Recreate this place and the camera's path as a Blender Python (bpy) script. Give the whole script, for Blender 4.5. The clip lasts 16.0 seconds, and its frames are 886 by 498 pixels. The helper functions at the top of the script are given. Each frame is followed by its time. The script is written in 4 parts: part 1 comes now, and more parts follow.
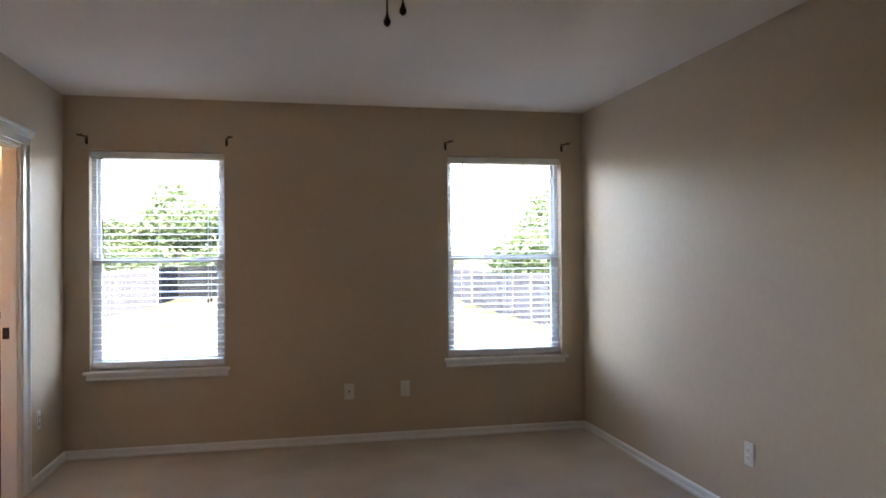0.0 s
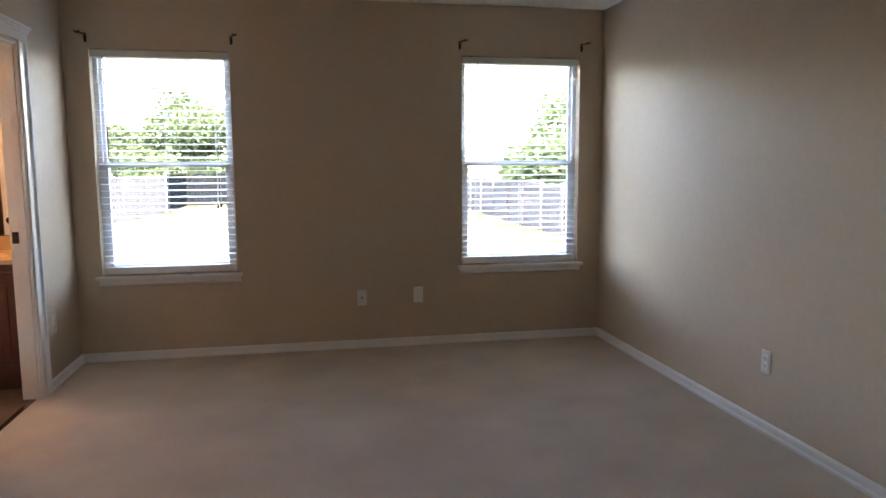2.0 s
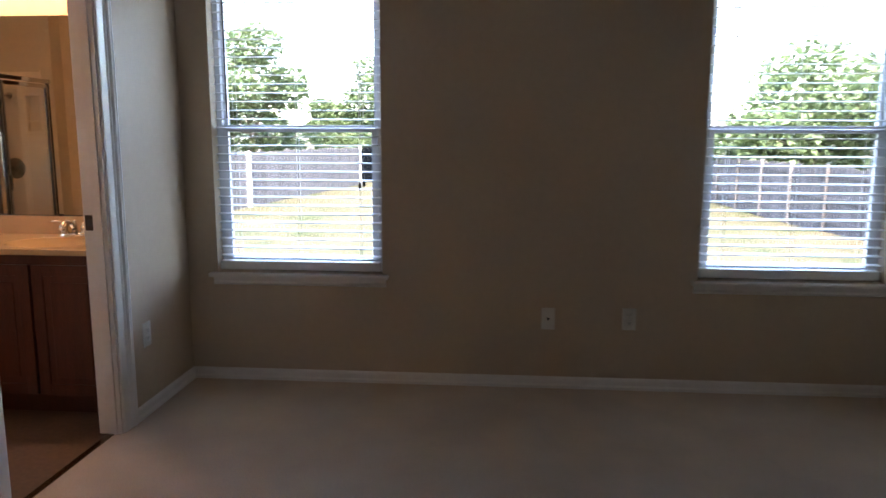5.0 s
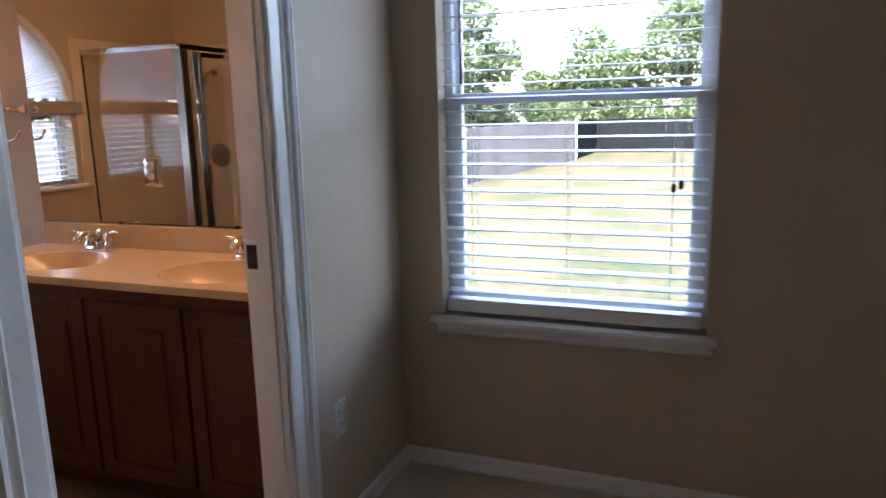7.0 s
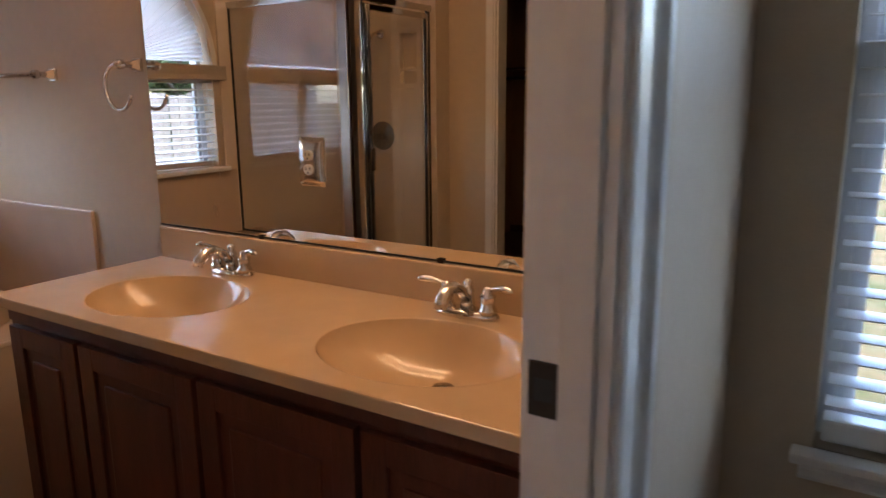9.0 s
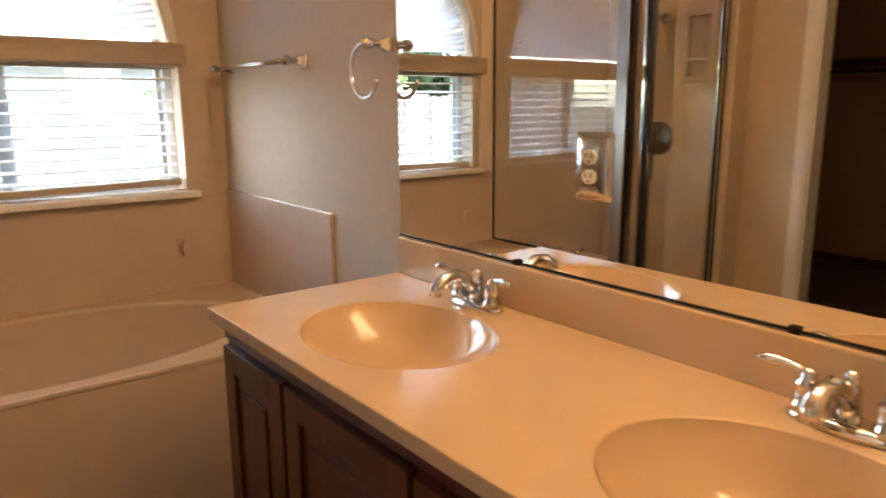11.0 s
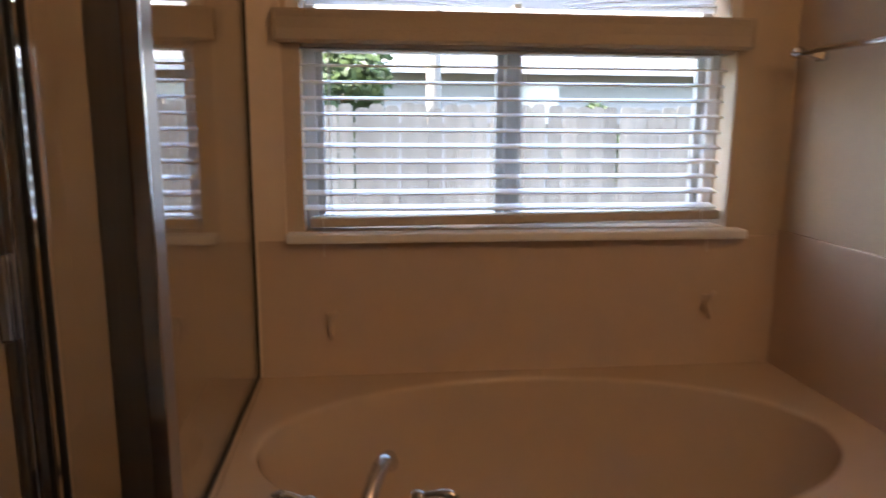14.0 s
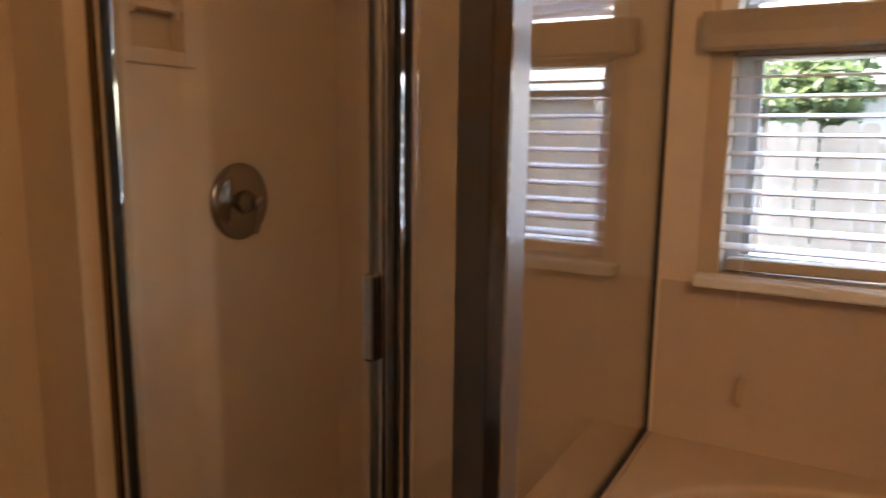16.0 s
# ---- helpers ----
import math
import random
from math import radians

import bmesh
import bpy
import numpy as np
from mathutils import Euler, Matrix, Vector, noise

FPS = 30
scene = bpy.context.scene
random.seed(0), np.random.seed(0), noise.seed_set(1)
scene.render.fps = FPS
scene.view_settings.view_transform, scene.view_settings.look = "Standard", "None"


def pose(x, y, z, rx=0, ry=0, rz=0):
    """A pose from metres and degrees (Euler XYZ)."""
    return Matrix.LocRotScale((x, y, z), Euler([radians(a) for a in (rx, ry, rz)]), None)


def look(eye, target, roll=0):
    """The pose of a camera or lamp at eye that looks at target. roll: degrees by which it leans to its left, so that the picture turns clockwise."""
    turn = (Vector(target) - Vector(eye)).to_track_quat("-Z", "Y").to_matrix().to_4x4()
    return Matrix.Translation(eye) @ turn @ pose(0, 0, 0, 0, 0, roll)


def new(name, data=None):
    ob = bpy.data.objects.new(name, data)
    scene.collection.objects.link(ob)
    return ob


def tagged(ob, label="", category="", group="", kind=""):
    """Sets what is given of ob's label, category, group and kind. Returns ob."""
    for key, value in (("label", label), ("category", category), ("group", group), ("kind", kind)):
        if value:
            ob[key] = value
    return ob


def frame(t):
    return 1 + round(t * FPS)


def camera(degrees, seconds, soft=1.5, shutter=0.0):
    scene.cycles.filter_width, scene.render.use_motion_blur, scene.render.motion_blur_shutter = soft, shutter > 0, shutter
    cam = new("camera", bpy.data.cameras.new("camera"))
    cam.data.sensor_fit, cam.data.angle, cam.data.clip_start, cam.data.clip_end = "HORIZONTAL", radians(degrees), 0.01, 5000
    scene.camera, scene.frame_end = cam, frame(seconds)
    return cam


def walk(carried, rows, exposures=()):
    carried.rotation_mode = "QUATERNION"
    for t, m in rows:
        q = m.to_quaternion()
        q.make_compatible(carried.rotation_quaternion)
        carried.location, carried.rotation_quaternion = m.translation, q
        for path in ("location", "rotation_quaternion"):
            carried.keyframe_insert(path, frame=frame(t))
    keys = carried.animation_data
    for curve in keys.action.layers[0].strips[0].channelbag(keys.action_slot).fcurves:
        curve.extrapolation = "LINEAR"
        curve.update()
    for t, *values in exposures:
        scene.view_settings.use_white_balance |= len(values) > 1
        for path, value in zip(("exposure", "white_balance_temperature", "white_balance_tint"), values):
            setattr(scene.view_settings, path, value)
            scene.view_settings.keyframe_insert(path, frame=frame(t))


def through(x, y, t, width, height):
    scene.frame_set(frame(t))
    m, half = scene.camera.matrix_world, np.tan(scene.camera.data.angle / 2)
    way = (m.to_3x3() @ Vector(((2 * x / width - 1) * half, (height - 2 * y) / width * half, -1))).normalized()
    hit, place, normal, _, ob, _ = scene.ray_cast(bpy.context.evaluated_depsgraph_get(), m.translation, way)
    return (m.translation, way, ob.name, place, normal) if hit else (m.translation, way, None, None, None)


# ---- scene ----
cam = camera(64.5, 16.0, shutter=0.5)
PATH = [
    (0.0, (1.576, -5.279, 1.395), (1.984, -3.321, 1.411), -0.45),
    (0.5, (1.549, -5.240, 1.382), (1.966, -3.285, 1.335), -0.32),
    (1.0, (1.562, -5.215, 1.381), (1.971, -3.261, 1.252), -0.23),
    (2.0, (1.557, -5.169, 1.373), (1.938, -3.221, 1.130), -0.25),
    (2.5, (1.566, -5.073, 1.366), (1.907, -3.121, 1.096), -0.36),
    (3.0, (1.476, -4.914, 1.355), (1.797, -2.961, 1.067), -0.22),
    (3.2, (1.500, -4.840, 1.354), (1.779, -2.882, 1.059), -0.30),
    (5.3, (1.671, -3.430, 1.323), (1.429, -1.471, 1.002), -0.22),
    (5.5, (1.654, -3.285, 1.321), (1.344, -1.337, 0.989), -0.69),
    (6.0, (1.479, -2.923, 1.296), (1.024, -1.005, 0.959), -1.53),
    (6.5, (1.237, -2.603, 1.307), (0.660, -0.721, 0.953), -1.54),
    (7.0, (1.072, -2.313, 1.324), (0.359, -0.484, 0.945), -1.47),
    (7.5, (0.837, -2.054, 1.314), (0.025, -0.267, 0.928), -0.99),
    (8.0, (0.557, -1.769, 1.298), (-0.351, -0.033, 0.896), -1.46),
    (8.2, (0.490, -1.688, 1.299), (-0.452, 0.029, 0.892), -1.22),
    (10.3, (-0.102, -1.249, 1.244), (-1.409, 0.208, 0.831), -0.20),
    (10.5, (-0.119, -1.211, 1.242), (-1.501, 0.176, 0.834), -0.13),
    (11.0, (-0.164, -1.129, 1.240), (-1.710, 0.074, 0.836), -0.40),
    (11.5, (-0.278, -1.120, 1.231), (-1.921, -0.047, 0.840), 0.05),
    (12.0, (-0.479, -1.128, 1.244), (-2.195, -0.185, 0.836), 0.30),
    (12.5, (-0.605, -1.115, 1.243), (-2.412, -0.364, 0.828), -0.23),
    (13.0, (-0.755, -1.058, 1.259), (-2.633, -0.529, 0.818), -0.48),
    (13.5, (-0.895, -1.116, 1.251), (-2.813, -0.745, 0.824), -0.27),
    (14.0, (-1.069, -1.210, 1.203), (-3.026, -0.999, 0.845), 0.34),
    (14.5, (-1.179, -1.245, 1.211), (-3.150, -1.276, 0.876), 0.71),
    (15.0, (-1.256, -1.224, 1.221), (-3.200, -1.568, 0.900), 1.09),
    (15.5, (-1.276, -1.154, 1.232), (-3.123, -1.849, 0.906), 0.73),
    (16.0, (-1.272, -1.162, 1.211), (-2.994, -2.127, 0.890), 0.77),
]
EXPOSURES = [(0.0, 5.4, 7300, 22), (3.2, 5.3, 7300, 22), (5.3, 4.6, 6650, 21), (7.0, 4.55, 6450, 23), (8.2, 3.75, 6400, 25), (10.3, 5.25, 7000, 10), (11.0, 5.05, 7000, 10),
             (12.5, 4.45, 6700, 12), (13.5, 4.15, 6650, 13), (14.5, 3.85, 6750, 20), (16.0, 4.5, 7200, 18)]
walk(cam, [(t, look(e, g, roll)) for t, e, g, roll in PATH], EXPOSURES)
# ---- world ----
W, H = 3.825, 2.52              # bedroom width, ceiling height
YN, XW = -0.118, -2.81           # bathroom north wall, window wall
XE = -0.10                       # bathroom face of the party wall
YS = -2.38                       # bathroom south wall
CZ, CX, CF = 0.815, -1.626, -0.633   # counter top, its free end, its front
TZ, TX = 0.562, -2.008            # tub deck height, tub front
YG, XP, PY = -1.478, -2.020, -1.518   # shower glass over the tub, shower door plane, corner post
GZ = -0.62                       # yard level

world = bpy.data.worlds.new("world")
scene.world = world
world.use_nodes = True
wn = world.node_tree.nodes
sky = wn.new("ShaderNodeTexSky")
sky.sky_type, sky.sun_disc = "NISHITA", False
sky.sun_elevation, sky.sun_rotation = radians(52), radians(179)
sky.air_density, sky.dust_density = 1.0, 2.0
wn["Background"].inputs[1].default_value = 0.15
world.node_tree.links.new(sky.outputs[0], wn["Background"].inputs[0])
sun = new("sun", bpy.data.lights.new("sun", "SUN"))
sun.data.energy, sun.data.angle, sun.data.color = 2.0, radians(0.6), (1.0, 0.95, 0.87)
sun.matrix_world = look((10 * math.sin(radians(179)), 10 * math.cos(radians(179)), 12.8), (0, 0, 0))


# ---- materials ----
def nodes_of(name):
    m = bpy.data.materials.new(name)
    m.use_nodes = True
    nt = m.node_tree
    return m, nt, nt.nodes["Principled BSDF"], nt.links


def mat(name, base, rough=0.5, metal=0.0, vary=0.12, scale=6.0, fine=60.0, bump=0.0, bump_scale=None, coat=0.0, spec=0.5, stretch=(1, 1, 1), alt=None, random_obj=0.0):
    """Principled surface whose colour wanders at two scales, with a fine relief."""
    m, nt, bs, ln = nodes_of(name)
    tc = nt.nodes.new("ShaderNodeTexCoord")
    mp = nt.nodes.new("ShaderNodeMapping")
    mp.inputs["Scale"].default_value = stretch
    geo = nt.nodes.new("ShaderNodeNewGeometry")
    ln.new(geo.outputs["Position"], mp.inputs[0])
    big, small = nt.nodes.new("ShaderNodeTexNoise"), nt.nodes.new("ShaderNodeTexNoise")
    big.inputs["Scale"].default_value, small.inputs["Scale"].default_value = scale, fine
    big.inputs["Detail"].default_value, small.inputs["Detail"].default_value = 4, 3
    for n in (big, small):
        ln.new(mp.outputs[0], n.inputs["Vector"])
    mixf = nt.nodes.new("ShaderNodeMath")
    mixf.operation = "MULTIPLY_ADD"
    ln.new(small.outputs["Fac"], mixf.inputs[0])
    mixf.inputs[1].default_value = 0.45
    half = nt.nodes.new("ShaderNodeMath")
    half.operation = "MULTIPLY"
    half.inputs[1].default_value = 0.55
    ln.new(big.outputs["Fac"], half.inputs[0])
    ln.new(half.outputs[0], mixf.inputs[2])
    ramp = nt.nodes.new("ShaderNodeValToRGB")
    lo = [c * (1 - vary) for c in base]
    hi = list(alt) if alt else [min(1, c * (1 + vary)) for c in base]
    ramp.color_ramp.elements[0].position, ramp.color_ramp.elements[1].position = 0.32, 0.68
    ramp.color_ramp.elements[0].color, ramp.color_ramp.elements[1].color = (*lo, 1), (*hi, 1)
    ln.new(mixf.outputs[0], ramp.inputs[0])
    col = ramp.outputs[0]
    if random_obj:
        info = nt.nodes.new("ShaderNodeObjectInfo")
        hsv = nt.nodes.new("ShaderNodeHueSaturation")
        rng = nt.nodes.new("ShaderNodeMapRange")
        rng.inputs["To Min"].default_value, rng.inputs["To Max"].default_value = 1 - random_obj, 1 + random_obj
        ln.new(info.outputs["Random"], rng.inputs["Value"])
        ln.new(rng.outputs[0], hsv.inputs["Value"])
        ln.new(col, hsv.inputs["Color"])
        col = hsv.outputs[0]
    ln.new(col, bs.inputs["Base Color"])
    bs.inputs["Roughness"].default_value, bs.inputs["Metallic"].default_value = rough, metal
    bs.inputs["Coat Weight"].default_value = coat
    bs.inputs["Specular IOR Level"].default_value = spec
    if bump:
        bn = nt.nodes.new("ShaderNodeTexNoise")
        bn.inputs["Scale"].default_value = bump_scale or fine
        bn.inputs["Detail"].default_value = 5
        ln.new(mp.outputs[0], bn.inputs["Vector"])
        bp = nt.nodes.new("ShaderNodeBump")
        bp.inputs["Strength"].default_value, bp.inputs["Distance"].default_value = min(1, bump), 0.004
        ln.new(bn.outputs["Fac"], bp.inputs["Height"])
        ln.new(bp.outputs[0], bs.inputs["Normal"])
    return m


def glass_mat(name, tint, gloss=0.04, haze=0.0):
    """Thin pane: clear, with a gloss that grows at grazing views; gloss: the part seen straight on."""
    m, nt, bs, ln = nodes_of(name)
    nt.nodes.remove(bs)
    tr, gl, lw, mx, pw, ad = (nt.nodes.new(k) for k in ("ShaderNodeBsdfTransparent", "ShaderNodeBsdfGlossy", "ShaderNodeLayerWeight", "ShaderNodeMixShader", "ShaderNodeMath", "ShaderNodeMath"))
    tr.inputs[0].default_value = (*tint, 1)
    gl.inputs["Roughness"].default_value = haze
    lw.inputs[0].default_value = 0.5
    pw.operation, ad.operation = "POWER", "MULTIPLY_ADD"
    pw.inputs[1].default_value = 4.0
    ad.inputs[1].default_value, ad.inputs[2].default_value = 0.8, gloss
    ln.new(lw.outputs["Facing"], pw.inputs[0])
    ln.new(pw.outputs[0], ad.inputs[0])
    ln.new(ad.outputs[0], mx.inputs[0])
    ln.new(tr.outputs[0], mx.inputs[1])
    ln.new(gl.outputs[0], mx.inputs[2])
    ln.new(mx.outputs[0], nt.nodes["Material Output"].inputs[0])
    return m


def thin_mat(name, base, through, rough=0.6):
    """Diffuse sheet that lets some light through (fabric, leaves)."""
    m, nt, bs, ln = nodes_of(name)
    tl, mx = nt.nodes.new("ShaderNodeBsdfTranslucent"), nt.nodes.new("ShaderNodeMixShader")
    info = nt.nodes.new("ShaderNodeNewGeometry")
    ramp = nt.nodes.new("ShaderNodeValToRGB")
    ramp.color_ramp.elements[0].color = (*[c * 0.6 for c in base], 1)
    ramp.color_ramp.elements[1].color = (*[min(1, c * 1.25) for c in base], 1)
    ln.new(info.outputs["Random Per Island"], ramp.inputs[0])
    ln.new(ramp.outputs[0], bs.inputs["Base Color"])
    ln.new(ramp.outputs[0], tl.inputs[0])
    bs.inputs["Roughness"].default_value = rough
    mx.inputs[0].default_value = through
    ln.new(bs.outputs[0], mx.inputs[1])
    ln.new(tl.outputs[0], mx.inputs[2])
    ln.new(mx.outputs[0], nt.nodes["Material Output"].inputs[0])
    return m


def lamp_mat(name, colour, strength):
    m, nt, bs, ln = nodes_of(name)
    bs.inputs["Base Color"].default_value = (0.9, 0.85, 0.75, 1)
    bs.inputs["Emission Color"].default_value = (*colour, 1)
    bs.inputs["Emission Strength"].default_value = strength
    return m


PAINT = mat("tan_wall_paint", (0.592, 0.475, 0.348), 0.55, vary=0.045, scale=1.2, fine=25, bump=0.25, bump_scale=130)
CEIL = mat("ceiling_paint", (0.79, 0.73, 0.66), 0.85, vary=0.04, scale=1.0, bump=0.4, bump_scale=90)
TRIM = mat("white_trim_paint", (0.82, 0.80, 0.77), 0.32, vary=0.04, scale=3, fine=40, bump=0.08, bump_scale=60)
DOORP = mat("white_door_paint", (0.78, 0.75, 0.71), 0.35, vary=0.04, scale=3, fine=80, bump=0.12, bump_scale=120, stretch=(1, 1, 0.1))
CARPET = mat("beige_carpet", (0.61, 0.50, 0.395), 0.95, vary=0.16, scale=2.2, fine=160, bump=1.0, bump_scale=260, spec=0.1)
VINYL = mat("brown_vinyl_floor", (0.16, 0.10, 0.07), 0.38, vary=0.3, scale=3.5, fine=45, bump=0.15, bump_scale=30)
MARBLE = mat("cream_cultured_marble", (0.60, 0.43, 0.275), 0.13, vary=0.05, scale=2.6, fine=14, coat=0.06)
SURROUND = mat("cream_wall_panel", (0.62, 0.485, 0.378), 0.22, vary=0.05, scale=2.2, fine=12)
SHPANEL = mat("cream_shower_panel", (0.78, 0.655, 0.525), 0.22, vary=0.06, scale=2.4, fine=12)
TUBM = mat("cream_acrylic", (0.61, 0.485, 0.375), 0.07, vary=0.03, scale=2, fine=12, coat=0.3)
CHERRY = mat("dark_cherry_wood", (0.098, 0.028, 0.017), 0.34, vary=0.35, scale=5, fine=55, bump=0.2, bump_scale=70, stretch=(6, 6, 0.7))
CHROME = mat("chrome", (0.66, 0.655, 0.65), 0.06, metal=1.0, vary=0.03)
BRUSHED = mat("brushed_aluminium", (0.36, 0.34, 0.32), 0.34, metal=1.0, vary=0.08, scale=4, fine=200, stretch=(1, 1, 0.05))
# valve chrome, base darkened to stand in for reflections of a dark room
DIMCHROME = mat("darkened_chrome", (0.34, 0.32, 0.30), 0.05, metal=1.0, vary=0.05)
GASKET = mat("black_rubber_gasket", (0.012, 0.012, 0.012), 0.5, vary=0.2)
MIRROR = mat("mirror_silver", (0.92, 0.925, 0.91), 0.0, metal=1.0, vary=0.005)
PLASTIC = mat("white_plastic", (0.78, 0.76, 0.71), 0.3, vary=0.03)
DARKSLOT = mat("dark_slot", (0.02, 0.02, 0.02), 0.5, vary=0.2)
BRONZE = mat("dark_bronze", (0.045, 0.032, 0.024), 0.35, metal=0.7, vary=0.25, fine=90)
BRASS = mat("worn_brass", (0.17, 0.12, 0.075), 0.25, metal=1.0, vary=0.2)
VINYLW = mat("white_vinyl_frame", (0.74, 0.75, 0.76), 0.35, vary=0.03)
GREYFR = mat("grey_vinyl_frame", (0.42, 0.44, 0.445), 0.4, vary=0.04)
SLAT = mat("white_blind_slat", (0.82, 0.82, 0.80), 0.33, vary=0.03, scale=4, fine=50, stretch=(1, 1, 1))
CORD = mat("white_cord", (0.75, 0.75, 0.72), 0.7, vary=0.05)
VALANCE = mat("tan_fabric_valance", (0.50, 0.42, 0.33), 0.75, vary=0.08, scale=4, fine=150, bump=0.3, bump_scale=200)
PLEAT = thin_mat("white_pleated_fabric", (0.80, 0.80, 0.80), 0.32)
GLASS = glass_mat("window_glass", (0.96, 0.98, 0.97), 0.03)
SGLASS = glass_mat("shower_glass", (0.965, 0.965, 0.95), 0.08)
BULB = lamp_mat("warm_bulb", (1.0, 0.64, 0.33), 1.95)
# closet walls: a browner, darker base than PAINT
CLOSETWALL = mat("brown_closet_wall", (0.44, 0.25, 0.14), 0.7, vary=0.08, scale=1.5)
FENCE = mat("weathered_cedar", (0.225, 0.200, 0.170), 0.85, spec=0.2, vary=0.3, scale=2.5, fine=30, bump=0.6, bump_scale=40, stretch=(5, 5, 0.5), random_obj=0.22)
# darker copy of the cedar: outdoor brightness is held down in the colour
YARDWOOD = mat("dimmed_fence_wood", (0.074, 0.068, 0.066), 0.85, spec=0.2, vary=0.3, scale=2.5, fine=30, bump=0.6, bump_scale=40, stretch=(5, 5, 0.5), random_obj=0.25)
# near-black base paints in the shade under the back trees
SHADEFENCE = mat("shade_dark_boards", (0.006, 0.007, 0.0085), 0.9, spec=0.03, vary=0.3, scale=2.5, fine=30, stretch=(5, 5, 0.5), random_obj=0.2)
GRASS = mat("dry_lawn", (0.022, 0.042, 0.011), 0.95, vary=0.4, scale=0.8, fine=7, alt=(0.074, 0.056, 0.038), bump=1.0, bump_scale=20, spec=0.1)
BARK = mat("bark", (0.13, 0.10, 0.075), 0.9, vary=0.3, scale=8, bump=1.0, bump_scale=20, stretch=(1, 1, 0.3))
LEAF = thin_mat("green_leaves", (0.088, 0.128, 0.055), 0.5)
SHINGLE = mat("grey_shingles", (0.36, 0.35, 0.34), 0.9, vary=0.15, scale=3, fine=20, bump=0.6, bump_scale=18)
SIDING = mat("grey_siding", (0.30, 0.30, 0.29), 0.7, vary=0.08, scale=2)
FASCIA = mat("white_fascia", (0.75, 0.74, 0.72), 0.5, vary=0.04)


# ---- builders ----
def mesh_of(name, bm, material, smooth=False):
    me = bpy.data.meshes.new(name)
    bmesh.ops.recalc_face_normals(bm, faces=bm.faces)
    bm.to_mesh(me)
    bm.free()
    if smooth:
        me.polygons.foreach_set("use_smooth", [True] * len(me.polygons))
    if material:
        me.materials.append(material)
    return me


def part(name, bm, material, parent=None, label="", smooth=False):
    ob = new(name, mesh_of(name, bm, material, smooth))
    if parent:
        ob.parent = parent
    return tagged(ob, label)


def thing(name, label, category, at=(0, 0, 0), group="", kind=""):
    ob = new(name)
    ob.location = at
    return tagged(ob, label, category, group, kind)


def sub(name, bm, material, parent, label="", smooth=False):
    """A part given in world coordinates under a thing that stands elsewhere."""
    o = Vector((0, 0, 0))
    p = parent
    while p:
        o += p.location
        p = p.parent
    bmesh.ops.translate(bm, verts=bm.verts, vec=-o)
    return part(name, bm, material, parent, label, smooth)


def box(bm, x0, x1, y0, y1, z0, z1, bev=0.0):
    r = bmesh.ops.create_cube(bm, size=1)
    vs = r["verts"]
    for v in vs:
        v.co = ((x0 + x1) / 2 + v.co.x * (x1 - x0), (y0 + y1) / 2 + v.co.y * (y1 - y0), (z0 + z1) / 2 + v.co.z * (z1 - z0))
    if bev:
        es = list({e for v in vs for e in v.link_edges})
        bmesh.ops.bevel(bm, geom=es, offset=bev, segments=2, affect="EDGES", profile=0.6)
    return bm


def boxes(*bs, bev=0.0):
    bm = bmesh.new()
    for b in bs:
        box(bm, *b, bev=bev)
    return bm


def tube(bm, pts, radii, seg=12, cap=True):
    """A round bar along points."""
    rings = []
    n = len(pts)
    if isinstance(radii, (int, float)):
        radii = [radii] * n
    up = None
    for i, p in enumerate(pts):
        d = (Vector(pts[min(i + 1, n - 1)]) - Vector(pts[max(i - 1, 0)])).normalized()
        if up is None:
            up = d.orthogonal().normalized()
        else:
            up = (up - d * up.dot(d)).normalized()
        s = d.cross(up)
        rings.append([bm.verts.new(Vector(p) + (up * math.cos(a) + s * math.sin(a)) * radii[i]) for a in (2 * math.pi * k / seg for k in range(seg))])
    for a, b in zip(rings, rings[1:]):
        for k in range(seg):
            bm.faces.new((a[k], a[(k + 1) % seg], b[(k + 1) % seg], b[k]))
    if cap:
        bm.faces.new(rings[0][::-1])
        bm.faces.new(rings[-1])
    return bm


def lathe(bm, profile, at=(0, 0, 0), axis="z", seg=20, sx=1.0, sy=1.0):
    """Turned shape: profile of (radius, height) along an axis."""
    at = Vector(at)
    rings = []
    for r, h in profile:
        ring = []
        for k in range(seg):
            a = 2 * math.pi * k / seg
            u, v = r * math.cos(a) * sx, r * math.sin(a) * sy
            co = {"z": (u, v, h), "-y": (u, -h, v), "y": (u, h, v), "x": (h, u, v), "-x": (-h, u, v)}[axis]
            ring.append(bm.verts.new(at + Vector(co)))
        rings.append(ring)
    for a, b in zip(rings, rings[1:]):
        for k in range(seg):
            bm.faces.new((a[k], a[(k + 1) % seg], b[(k + 1) % seg], b[k]))
    bm.faces.new(rings[0][::-1])
    bm.faces.new(rings[-1])
    return bm


def extrude_profile(bm, prof, p0, p1, out):
    """Moulding: prof of (out, up) pairs swept from p0 to p1; out is the unit vector off the wall."""
    p0, p1, out = Vector(p0), Vector(p1), Vector(out)
    up = Vector((0, 0, 1)) if abs((p1 - p0).normalized().z) < 0.9 else None
    if up is None:
        up = (p1 - p0).normalized().cross(out)
    a = [bm.verts.new(p0 + out * o + up * u) for o, u in prof]
    b = [bm.verts.new(p1 + out * o + up * u) for o, u in prof]
    n = len(prof)
    for k in range(n):
        bm.faces.new((a[k], a[(k + 1) % n], b[(k + 1) % n], b[k]))
    bm.faces.new(a[::-1])
    bm.faces.new(b)
    return bm


